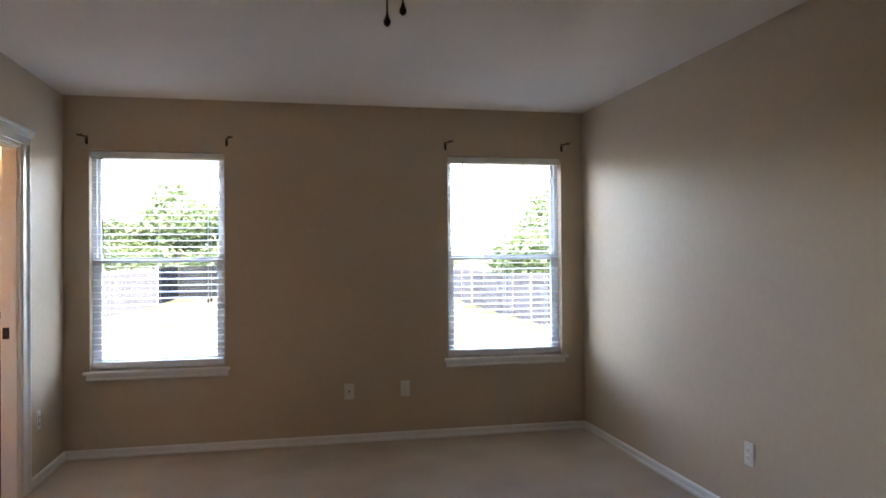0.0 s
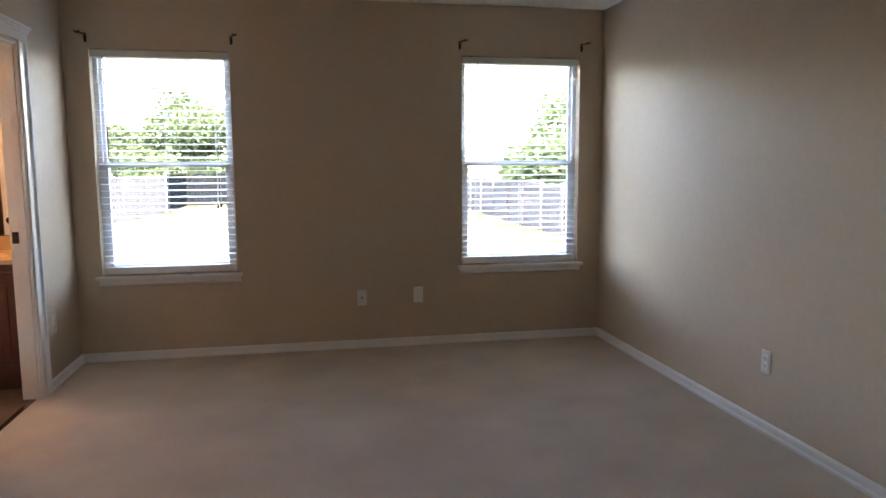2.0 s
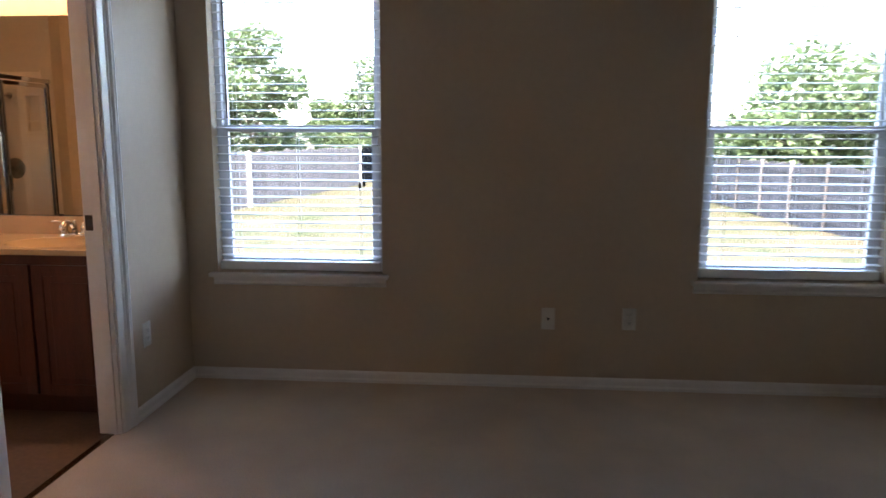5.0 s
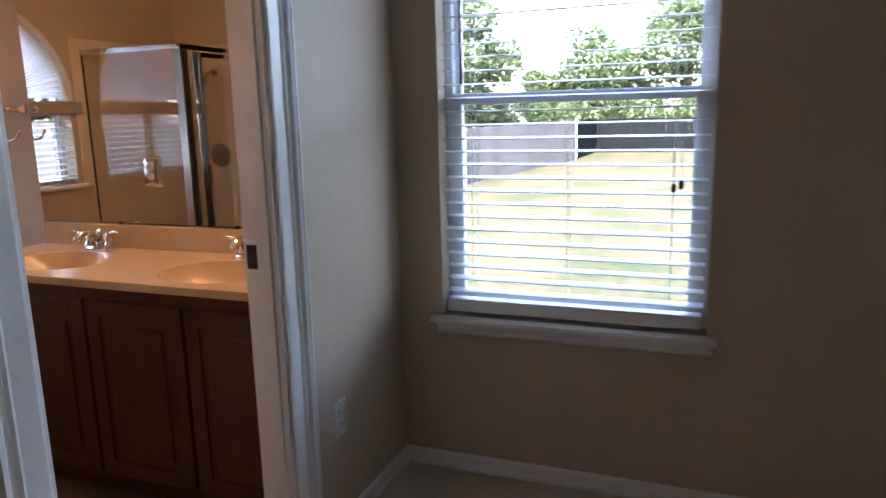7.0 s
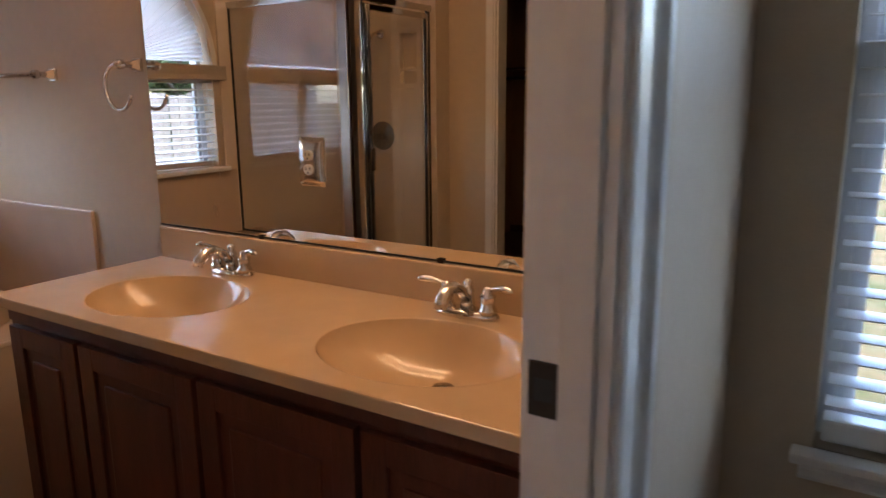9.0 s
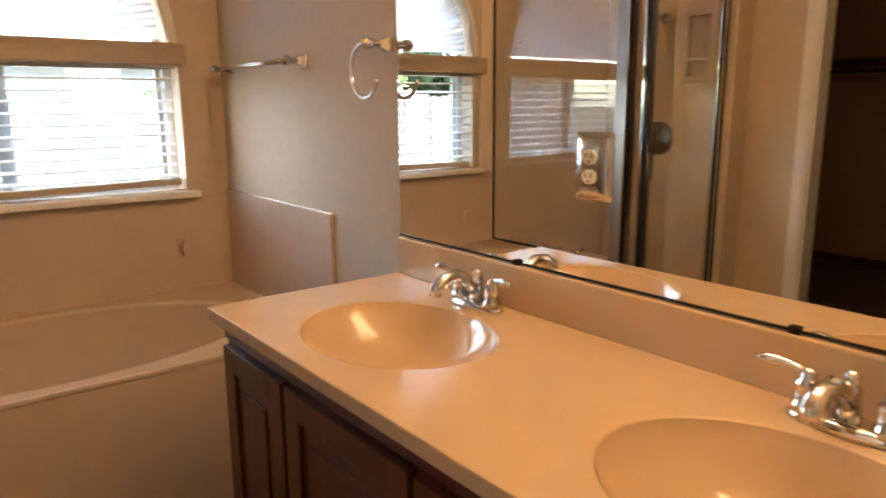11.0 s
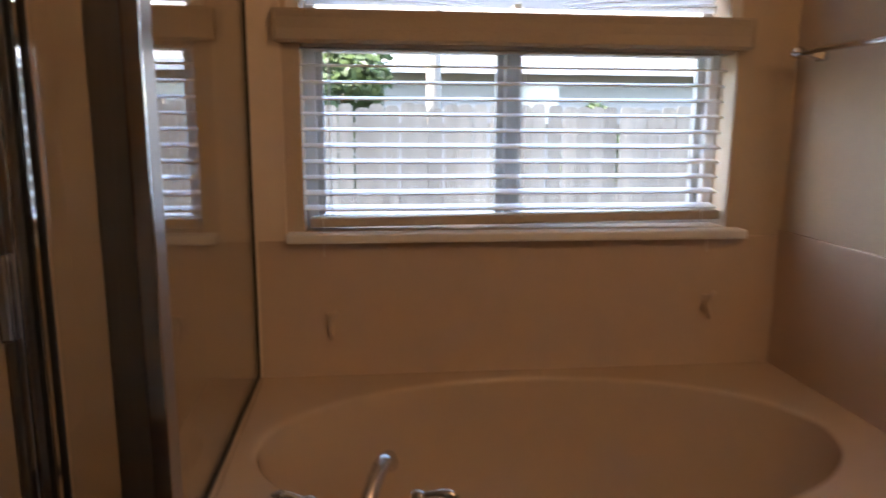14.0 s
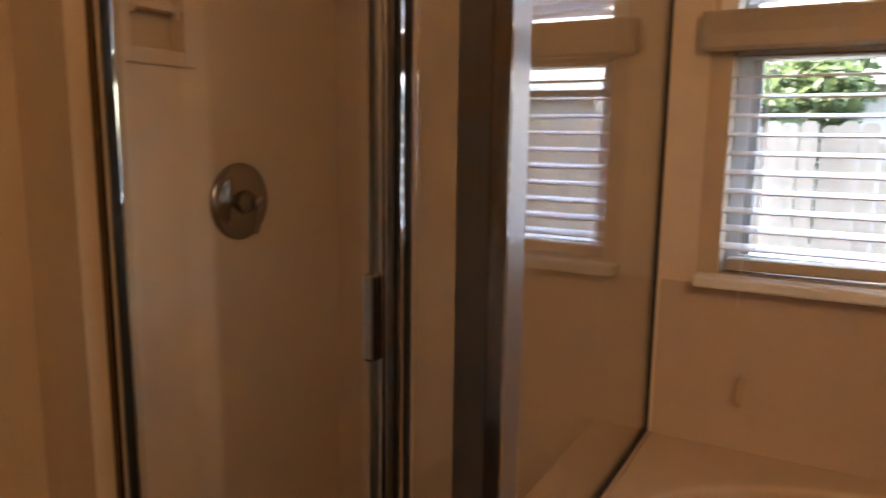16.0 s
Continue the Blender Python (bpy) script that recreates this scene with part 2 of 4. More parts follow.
BASE = [(0, 0), (0.017, 0), (0.017, 0.014), (0.012, 0.020), (0.010, 0.022), (0.010, 0.040), (0.013, 0.044), (0.011, 0.054), (0.004, 0.060), (0, 0.062)]
CASE = [(0, 0), (0.009, 0), (0.012, 0.0075), (0.012, 0.05), (0.016, 0.0575), (0.010, 0.0625), (0.011, 0.075), (0.020, 0.0825), (0.022, 0.0925), (0.014, 0.1), (0.019, 0.105), (0.017, 0.1125), (0, 0.1125)]


# ---- bedroom shell ----
T = 0.16
YB = -7.2                                   # bedroom back wall
W1 = (0.165, 1.068, 0.602, 2.142)
W2 = (2.714, 3.638, 0.600, 2.155)
DY0, DY1, DH = -1.512, -0.757, 2.06          # bathroom doorway along y, its height


def wall_y(name, x0, x1, y0, y1, z0, z1, holes, material, label):
    """Wall along x with rectangular holes (x0, x1, z0, z1)."""
    bm = bmesh.new()
    x = x0
    for a, b, c, d in sorted(holes):
        box(bm, x, a, y0, y1, z0, z1)
        if c > z0:
            box(bm, a, b, y0, y1, z0, c)
        if d < z1:
            box(bm, a, b, y0, y1, d, z1)
        x = b
    if x < x1:
        box(bm, x, x1, y0, y1, z0, z1)
    bmesh.ops.remove_doubles(bm, verts=bm.verts, dist=1e-5)
    return tagged(part(name, bm, material), label, "wall", kind="structure")


def wall_x(name, x0, x1, y0, y1, z0, z1, holes, material, label):
    bm = bmesh.new()
    y = y0
    for a, b, c, d in sorted(holes):
        box(bm, x0, x1, y, a, z0, z1)
        if c > z0:
            box(bm, x0, x1, a, b, z0, c)
        if d < z1:
            box(bm, x0, x1, a, b, d, z1)
        y = b
    if y < y1:
        box(bm, x0, x1, y, y1, z0, z1)
    bmesh.ops.remove_doubles(bm, verts=bm.verts, dist=1e-5)
    return tagged(part(name, bm, material), label, "wall", kind="structure")


wall_y("wall_north", XE, W + T, 0, T, -0.7, H + 0.25, [W1, W2], PAINT, "tan painted bedroom wall with two tall windows")
wall_x("wall_east", W, W + T, YB, 0, -0.7, H + 0.25, [], PAINT, "plain tan painted bedroom wall")
wall_x("wall_west", XE, 0, YB, 0, -0.02, H + 0.25, [(DY0, DY1, -0.02, DH)], PAINT, "tan painted wall with an open doorway to the bathroom")
wall_y("wall_south", XE, W + T, YB - T, YB, -0.7, H + 0.25, [], PAINT, "plain tan painted wall behind")
tagged(part("ceiling", boxes((XE, W, YB, 0, H, H + 0.12)), CEIL), "pale textured bedroom ceiling", "ceiling", kind="structure")
tagged(part("floor", boxes((-0.045, W, YB, 0, -0.12, 0.0)), CARPET), "worn beige carpet with faint stains", "carpet", kind="structure")

bm = bmesh.new()
extrude_profile(bm, BASE, (0.0, 0, 0), (W, 0, 0), (0, -1, 0))
tagged(part("baseboard", bm, TRIM), "white moulded baseboard along the window wall", "baseboard", kind="structure")
bm = extrude_profile(bmesh.new(), BASE, (W, 0, 0), (W, YB, 0), (-1, 0, 0))
tagged(part("baseboard", bm, TRIM), "white moulded baseboard along the plain wall", "baseboard", kind="structure")
bm = extrude_profile(bmesh.new(), BASE, (0, DY1 + 0.108, 0), (0, 0, 0), (1, 0, 0))
extrude_profile(bm, BASE, (0, YB, 0), (0, DY0 - 0.108, 0), (1, 0, 0))
tagged(part("baseboard", bm, TRIM), "white moulded baseboard beside the doorway", "baseboard", kind="structure")


# door frame: jamb, stop, casings on both faces
frame_1 = thing("door_1", "white painted door frame with moulded casing, doorway open", "door frame", (0, (DY0 + DY1) / 2, 0), kind="structure")
JT = 0.018
sub("jamb", boxes((XE - 0.002, 0.002, DY1 - JT, DY1 - 0.001, 0, DH - JT), (XE - 0.002, 0.002, DY0 + 0.001, DY0 + JT, 0, DH - JT), (XE - 0.002, 0.002, DY0 + 0.001, DY1 - 0.001, DH - JT, DH - 0.001), bev=0.0015), TRIM, frame_1)
sub("door_stop", boxes((-0.055, -0.015, DY1 - JT - 0.011, DY1 - JT, 0, DH - JT), (-0.055, -0.015, DY0 + JT, DY0 + JT + 0.011, 0, DH - JT), (-0.055, -0.015, DY0 + JT + 0.011, DY1 - JT - 0.011, DH - JT - 0.011, DH - JT), bev=0.002), TRIM, frame_1)
for side, xx in ((1, 0.0), (-1, XE)):
    for y, s in ((DY1 - 0.006, 1), (DY0 + 0.006, -1)):
        bm = bmesh.new()
        pr = [(o, u) for o, u in CASE]
        a = [Vector((xx + side * o, y + s * u, 0)) for o, u in pr]
        lo = [bm.verts.new(v) for v in a]
        hi = [bm.verts.new(v + Vector((0, 0, DH + 0.004))) for v in a]
        for k in range(len(a)):
            bm.faces.new((lo[k], lo[(k + 1) % len(a)], hi[(k + 1) % len(a)], hi[k]))
        bm.faces.new(lo)
        bm.faces.new(hi)
        sub("casing", bm, TRIM, frame_1)
    bm = bmesh.new()
    y0, y1 = DY0 - 0.106, DY1 + 0.106
    s = side
    for a, b, c, e in ((0.0, 0.016, 0.004, 0.05), (0.0, 0.022, 0.05, 0.062), (0.0, 0.030, 0.062, 0.076), (0.0, 0.040, 0.076, 0.092)):
        x0, x1 = sorted((xx + s * a, xx + s * b))
        box(bm, x0, x1, y0 - b * 0.5, y1 + b * 0.5, DH + c, DH + e, 0.002)
    sub("head_casing", bm, TRIM, frame_1)
bm = boxes((-0.094, -0.056, DY1 - JT - 0.003, DY1 - JT, 0.925, 0.992), bev=0.002)
plate = sub("strike_plate", bm, BRONZE, frame_1, "dark bronze strike plate")
sub("strike_hole", boxes((-0.086, -0.064, DY1 - JT - 0.004, DY1 - JT - 0.002, 0.945, 0.972)), DARKSLOT, frame_1)


# ---- windows of the bedroom ----
def sash_window(name, w, label):
    x0, x1, z0, z1 = w
    zm = 1.372
    th = thing(name, label, "window", ((x0 + x1) / 2, T, z0), kind="structure")
    fr = 0.03
    ya, yb = 0.075, 0.135
    sub("window_frame", boxes((x0, x0 + fr, ya, yb, z0, z1), (x1 - fr, x1, ya, yb, z0, z1), (x0 + fr, x1 - fr, ya, yb, z0, z0 + fr), (x0 + fr, x1 - fr, ya, yb, z1 - fr, z1), bev=0.003), VINYLW, th)
    lower = sub("lower_sash", boxes((x0 + fr, x0 + fr + 0.032, ya - 0.004, ya + 0.022, z0 + fr, zm + 0.018), (x1 - fr - 0.032, x1 - fr, ya - 0.004, ya + 0.022, z0 + fr, zm + 0.018),
              (x0 + fr + 0.032, x1 - fr - 0.032, ya - 0.004, ya + 0.022, z0 + fr, z0 + fr + 0.04), (x0 + fr + 0.032, x1 - fr - 0.032, ya - 0.006, ya + 0.024, zm - 0.02, zm + 0.018), bev=0.003), VINYLW, th)
    upper = sub("upper_sash", boxes((x0 + fr, x0 + fr + 0.022, ya + 0.028, ya + 0.05, zm - 0.014, z1 - fr), (x1 - fr - 0.022, x1 - fr, ya + 0.028, ya + 0.05, zm - 0.014, z1 - fr),
              (x0 + fr + 0.022, x1 - fr - 0.022, ya + 0.028, ya + 0.05, zm - 0.014, zm + 0.014), (x0 + fr + 0.022, x1 - fr - 0.022, ya + 0.028, ya + 0.05, z1 - fr - 0.02, z1 - fr), bev=0.002), VINYLW, th)
    for sash, y, a, b in ((lower, ya + 0.009, z0 + fr + 0.03, zm - 0.01), (upper, ya + 0.04, zm, z1 - fr - 0.01)):
        pane = sub("pane", boxes((x0 + fr + 0.016, x1 - fr - 0.016, y, y + 0.004, a, b)), GLASS, sash)
        pane.visible_shadow = False
    bm = bmesh.new()
    box(bm, x0 - 0.035, x1 + 0.035, -0.052, -0.001, z0 - 0.022, z0, 0.006)
    box(bm, x0, x1, 0.0, ya, z0 - 0.022, z0 - 0.001)
    sub("window_sill", bm, TRIM, th)
    bm = bmesh.new()
    ap = [(0, 0), (0.010, 0.0), (0.017, 0.010), (0.012, 0.022), (0.016, 0.044), (0, 0.046)]
    extrude_profile(bm, ap, (x0 - 0.02, 0, z0 - 0.068), (x1 + 0.02, 0, z0 - 0.068), (0, -1, 0))
    sub("apron", bm, TRIM, th)
    return th


sash_window("window_1", W1, "white single-hung window with drywall return and moulded sill")
sash_window("window_2", W2, "white single-hung window near the room corner")


def slat_mesh(length, depth, axis, name="slat"):
    """One blind slat, slightly crowned, centred on its origin."""
    bm = bmesh.new()
    n = 4
    top, bot = [], []
    for k in range(n + 1):
        u = (k / n - 0.5) * depth
        h = 0.0022 * (1 - (2 * u / depth) ** 2)
        for s, rows in ((0.0014, top), (-0.0014, bot)):
            ends = []
            for e in (-0.5, 0.5):
                co = (e * length, u, h + s) if axis == "x" else (u, e * length, h + s)
                ends.append(bm.verts.new(co))
            rows.append(ends)
    for rows in (top, bot):
        for a, b in zip(rows, rows[1:]):
            bm.faces.new((a[0], a[1], b[1], b[0]))
    for k in (0, n):
        bm.faces.new((top[k][0], top[k][1], bot[k][1], bot[k][0]))
    for e in (0, 1):
        bm.faces.new([r[e] for r in top] + [r[e] for r in bot[::-1]])
    return mesh_of(name, bm, SLAT)


def blind(w, y, label, wand_x, tassel, pitch=0.0455):
    x0, x1, z0, z1 = w
    xc = (x0 + x1) / 2
    th = thing("window_blind", label, "blind", (xc, y, z0), group="bedroom window blinds")
    sub("headrail", boxes((x0 + 0.006, x1 - 0.006, y - 0.028, y + 0.028, z1 - 0.052, z1 - 0.004), bev=0.004), SLAT, th)
    sub("bottom_rail", boxes((x0 + 0.012, x1 - 0.016, y - 0.030, y + 0.026, z0 + 0.012, z0 + 0.060), bev=0.007), SLAT, th)
    me = slat_mesh(x1 - x0 - 0.026, 0.05, "x")
    z = z0 + 0.060 + pitch * 0.62
    k = 0
    while z < z1 - 0.07:
        ob = new("slat", me)
        ob.parent = th
        ob.location = (0.002 * math.sin(k * 2.1), 0.001 * math.sin(k * 1.3), z - z0)
        ob.rotation_euler = (radians(4 + 1.5 * math.sin(k * 1.7)), radians(0.12 * math.sin(k * 0.9)), 0)
        z += pitch
        k += 1
    for fx in (0.13, 0.5, 0.87):
        bm = bmesh.new()
        for dy in (-0.027, 0.027):
            tube(bm, [(x0 + (x1 - x0) * fx, y + dy, z0 + 0.03), (x0 + (x1 - x0) * fx, y + dy, z1 - 0.04)], 0.0011, 5)
        sub("ladder_cord", bm, CORD, th)
    bm = tube(bmesh.new(), [(wand_x, y - 0.036, z1 - 0.05), (wand_x + 0.004, y - 0.038, 1.42)], [0.0042, 0.005], 8)
    sub("tilt_wand", bm, BRONZE, th, "dark tilt wand")
    if tassel:
        tx, tz = tassel
        bm = bmesh.new()
        for dx in (0, 0.022):
            tube(bm, [(tx + dx, y - 0.034, z1 - 0.05), (tx + dx, y - 0.036, tz + dx * 0.5)], 0.0011, 5)
        sub("pull_cord", bm, CORD, th)
        for dx in (0, 0.022):
            bm = lathe(bmesh.new(), [(0.003, 0.0), (0.0075, -0.004), (0.008, -0.024), (0.004, -0.03)], (tx + dx, y - 0.036, tz + dx * 0.5))
            sub("tassel", bm, BRONZE, th, "dark cord tassel", True)
    return th


blind(W1, 0.035, "white slatted blind lowered and open in the window", W1[0] + 0.085, (W1[1] - 0.115, 1.09))
blind(W2, 0.035, "white slatted blind lowered and open near the corner", W2[0] + 0.12, None)


# curtain rod brackets
def rod_bracket(x, z, hook):
    th = thing("curtain_bracket", "dark bronze curtain rod bracket screwed above the window", "bracket", (x, 0, z), group="curtain rod brackets")
    sub("back_plate", boxes((x - 0.009, x + 0.009, -0.004, 0.0, z - 0.030, z + 0.030), bev=0.0015), BRONZE, th)
    bm = tube(bmesh.new(), [(x, -0.002, z + 0.016), (x, -0.03, z + 0.022), (x + hook * 0.012, -0.058, z + 0.02), (x + hook * 0.030, -0.072, z + 0.026)], [0.005, 0.005, 0.005, 0.006], 8)
    sub("arm", bm, BRONZE, th, smooth=True)
    bm = bmesh.new()
    tube(bm, [(x + hook * 0.03 + 0.014 * math.cos(a), -0.072 + 0.0, z + 0.034 + 0.014 * math.sin(a)) for a in (math.pi + k * math.pi / 8 for k in range(9))], 0.0045, 8)
    sub("cup", bm, BRONZE, th, smooth=True)


for bx, bz, hk in ((0.150, 2.212, -1), (1.085, 2.220, 1), (2.700, 2.230, 1), (3.646, 2.236, 1)):
    rod_bracket(bx, bz, hk)


# wall plates
def wall_plate(at, normal, kind, label):
    """Cover plate centred at a point of the wall."""
    th = thing("wall_plate", label, "outlet", at, group="wall plates")
    ax = Vector((normal[1], -normal[0], 0)).normalized()
    nn = Vector(normal)

    def put(name, a0, a1, z0, z1, d0, d1, material, bev, par=th, lab=""):
        bm = boxes((a0, a1, d0, d1, z0, z1), bev=bev)
        for v in bm.verts:
            c = v.co.copy()
            v.co = ax * c.x + nn * c.y + Vector((0, 0, c.z))
        return part(name, bm, material, par, lab)
    put("cover", -0.036, 0.036, -0.059, 0.059, 0.0, 0.006, PLASTIC, 0.003)
    if kind == "duplex":
        for z in (0.0195, -0.0195):
            f = put("receptacle", -0.0165, 0.0165, z - 0.0145, z + 0.0145, 0.005, 0.009, PLASTIC, 0.005)
            for a in (-0.0065, 0.0065):
                put("slot", a - 0.001, a + 0.001, z - 0.001, z + 0.007, 0.0085, 0.0094, DARKSLOT, 0, f)
            put("slot", -0.002, 0.002, z - 0.009, z - 0.005, 0.0085, 0.0094, DARKSLOT, 0, f)
    elif kind == "coax":
        put("jack", -0.006, 0.006, -0.006, 0.006, 0.005, 0.014, DARKSLOT, 0.002)
    else:
        put("insert", -0.0165, 0.0165, -0.033, 0.033, 0.005, 0.009, PLASTIC, 0.002)
    for z in (0.042, -0.042):
        put("screw", -0.003, 0.003, z - 0.003, z + 0.003, 0.0055, 0.007, PLASTIC, 0.001)
    return th


PZ = 0.368
wall_plate((1.952, 0, PZ + 0.012), (0, -1, 0), "coax", "white cable plate with a dark jack on the window wall")
wall_plate((2.375, 0, PZ + 0.018), (0, -1, 0), "duplex", "white duplex outlet on the window wall")
wall_plate((W, -2.09, PZ), (-1, 0, 0), "duplex", "white duplex outlet on the plain wall")
wall_plate((0, -0.50, PZ + 0.02), (1, 0, 0), "duplex", "white duplex outlet beside the doorway")


# ceiling fan with the two pull chains
FX, FY = 1.75, -4.02
fan = thing("ceiling_fan", "dark bronze ceiling fan with two hanging pull chains", "ceiling fan", (FX, FY, H))
sub("canopy", lathe(bmesh.new(), [(0.07, 0.0), (0.068, -0.02), (0.045, -0.055), (0.02, -0.065)], (FX, FY, H)), BRONZE, fan, smooth=True)
sub("downrod", tube(bmesh.new(), [(FX, FY, H - 0.06), (FX, FY, H - 0.13)], 0.014), BRONZE, fan, smooth=True)
sub("motor_housing", lathe(bmesh.new(), [(0.03, -0.12), (0.10, -0.135), (0.115, -0.17), (0.11, -0.21), (0.06, -0.235), (0.055, -0.28), (0.03, -0.29)], (FX, FY, H)), BRONZE, fan, smooth=True)
for k in range(5):
    a = 2 * math.pi * k / 5 + 0.3
    bm = bmesh.new()
    box(bm, 0.15, 0.62, -0.06, 0.06, -0.005, 0.005, 0.004)
    for v in bm.verts:
        v.co.y *= 0.75 + 0.4 * (v.co.x - 0.15)
        v.co.z += 0.2 * v.co.y
    bmesh.ops.rotate(bm, verts=bm.verts, cent=(0, 0, 0), matrix=Matrix.Rotation(a, 3, "Z"))
    bmesh.ops.translate(bm, verts=bm.verts, vec=(FX, FY, H - 0.19))
    sub("blade", bm, CHERRY, fan, "dark wooden fan blade")
    bm = tube(bmesh.new(), [(FX + 0.09 * math.cos(a), FY + 0.09 * math.sin(a), H - 0.19), (FX + 0.2 * math.cos(a), FY + 0.2 * math.sin(a), H - 0.195)], 0.01, 8)
    sub("blade_iron", bm, BRONZE, fan)
for cx, cy, cz in ((FX - 0.014, FY - 0.02, 1.824), (FX + 0.013, FY - 0.03, 1.842)):
    ch = sub("pull_chain", tube(bmesh.new(), [(cx, cy, H - 0.27), (cx, cy, cz)], 0.0016, 6), BRONZE, fan)
    sub("fob", lathe(bmesh.new(), [(0.0015, 0.003), (0.003, -0.004), (0.0065, -0.013), (0.0058, -0.019), (0.002, -0.023)], (cx, cy, cz)), BRONZE, ch, "dark teardrop fob", True)


# ---- bathroom shell ----
bw = (-1.366, -0.276, 0.934, 1.402)                 # rectangular window along y, z
AC, AR, AZ = -0.836, 0.530, 1.462                   # arch centre, radius, springing
bm = bmesh.new()
x0, x1 = XW - T, XW
Y0, Y1 = YS - T, YN + T
box(bm, x0, x1, Y0, bw[0], -0.7, H + 0.25)
box(bm, x0, x1, bw[1], Y1, -0.7, H + 0.25)
box(bm, x0, x1, bw[0], bw[1], -0.7, bw[2])
box(bm, x0, x1, bw[0], bw[1], bw[3], AZ)
NA = 40
for k in range(NA):
    a, b = bw[0] + (bw[1] - bw[0]) * k / NA, bw[0] + (bw[1] - bw[0]) * (k + 1) / NA
    za, zb = (AZ + math.sqrt(max(0, AR ** 2 - (q - AC) ** 2)) for q in (a, b))
    vs = [bm.verts.new(c) for c in ((x0, a, za), (x1, a, za), (x1, b, zb), (x0, b, zb), (x0, a, H + 0.25), (x1, a, H + 0.25), (x1, b, H + 0.25), (x0, b, H + 0.25))]
    for f in ((0, 1, 2, 3), (4, 7, 6, 5), (1, 5, 6, 2), (0, 3, 7, 4)):
        bm.faces.new([vs[i] for i in f])
bmesh.ops.remove_doubles(bm, verts=bm.verts, dist=1e-5)
tagged(part("wall_bath_west", bm, PAINT), "tan painted bathroom wall with an arched window over the tub", "wall", kind="structure")
wall_y("wall_bath_north", XW, XE - 0.001, YN, YN + T, -0.7, H + 0.25, [], PAINT, "tan painted bathroom wall behind the vanity")
CD0, CD1 = -1.665, -0.94                             # closet doorway
wall_y("wall_bath_south", XW, XE - 0.001, YS - 0.1, YS, -0.02, H + 0.25, [(CD0, CD1, -0.02, DH)], PAINT, "tan painted bathroom wall with a closet doorway")
YF = -2.235
tagged(part("wall_shower_return", boxes((XP - 0.05, XP + 0.05, YS, YF, -0.02, H))  , PAINT), "short tan wall beside the shower door", "wall", kind="structure")
tagged(part("ceiling_bath", boxes((XW, XE, YS, YN, H, H + 0.12), (XW, XE, -4.9, YS - 0.1, H, H + 0.12)), CEIL), "pale bathroom ceiling", "ceiling", kind="structure")
tagged(part("floor_bath", boxes((XW, -0.046, -4.9, YN, -0.12, -0.004)), VINYL), "dark brown vinyl bathroom floor", "floor", kind="structure")
tagged(part("trim", boxes((-0.06, -0.03, DY0 + JT, DY1 - JT, -0.004, 0.004), bev=0.002), BRASS), "thin metal strip between carpet and vinyl", "threshold", kind="structure")
wall_x("wall_closet_west", XW - 0.1, XW, -4.9, YS - T, -0.02, H + 0.1, [], CLOSETWALL, "brown closet wall")
wall_x("wall_closet_east", XE - 0.1, XE - 0.001, -4.9, YS - 0.101, -0.02, H + 0.1, [], CLOSETWALL, "brown closet wall")
wall_y("wall_closet_south", XW - 0.1, XE, -5.0, -4.9, -0.02, H + 0.1, [], CLOSETWALL, "brown closet back wall")
bm = extrude_profile(bmesh.new(), BASE, (XW, -4.9, 0), (XE - 0.1, -4.9, 0), (0, 1, 0))
tagged(part("baseboard", bm, CHERRY), "dark baseboard in the closet", "baseboard", kind="structure")
shelf = thing("closet_shelf", "dark wooden closet shelf with a hanging rod under it", "shelf", (-1.5, -4.9, 1.5))
sub("board", boxes((XW, XE - 0.1, -4.9, -4.55, 1.52, 1.54), bev=0.002), CHERRY, shelf)
sub("rod", tube(bmesh.new(), [(XW, -4.62, 1.45), (XE - 0.1, -4.62, 1.45)], 0.016), BRONZE, shelf, smooth=True)
frame_2 = thing("door_2", "tan-white casing round the dark closet doorway", "door frame", ((CD0 + CD1) / 2, YS, 0), kind="structure")
for a, b in ((CD0 - 0.058, CD0 + 0.004), (CD1 - 0.004, CD1 + 0.058)):
    bm = boxes((a, b, YS, YS + 0.012, 0, DH), (a + 0.008, b - 0.012, YS + 0.012, YS + 0.018, 0, DH), bev=0.003)
    sub("casing", bm, TRIM, frame_2)
sub("head_casing", boxes((CD0 - 0.058, CD1 + 0.058, YS, YS + 0.014, DH + 0.001, DH + 0.06), bev=0.003), TRIM, frame_2)
sub("jamb", boxes((CD0, CD0 + 0.015, YS - 0.102, YS - 0.001, 0, DH - 0.015), (CD1 - 0.015, CD1, YS - 0.102, YS - 0.001, 0, DH - 0.015), (CD0, CD1, YS - 0.102, YS - 0.001, DH - 0.015, DH), bev=0.001), TRIM, frame_2)


# open six-panel door, swung into the bathroom
DW = 0.775
door = thing("panel_door", "white six-panel door standing open, brass knob", "door", (XE - 0.045, DY0 - 0.01, 0.012))
HD = 2.015
stile, mull = 0.105, 0.09
pw = (DW - 2 * stile - mull) / 2
rails = [(0.0, 0.22), (0.84, 0.98), (1.60, 1.70), (1.91, HD)]
bm = bmesh.new()
for a, b in ((0, stile), (stile + pw, stile + pw + mull), (DW - stile, DW)):
    box(bm, -b, -a, -0.035, 0, 0, HD)
for a, b in rails:
    for c, d in ((stile, stile + pw), (stile + pw + mull, DW - stile)):
        box(bm, -d, -c, -0.035, 0, a, b)
part("slab", bm, DOORP, door)
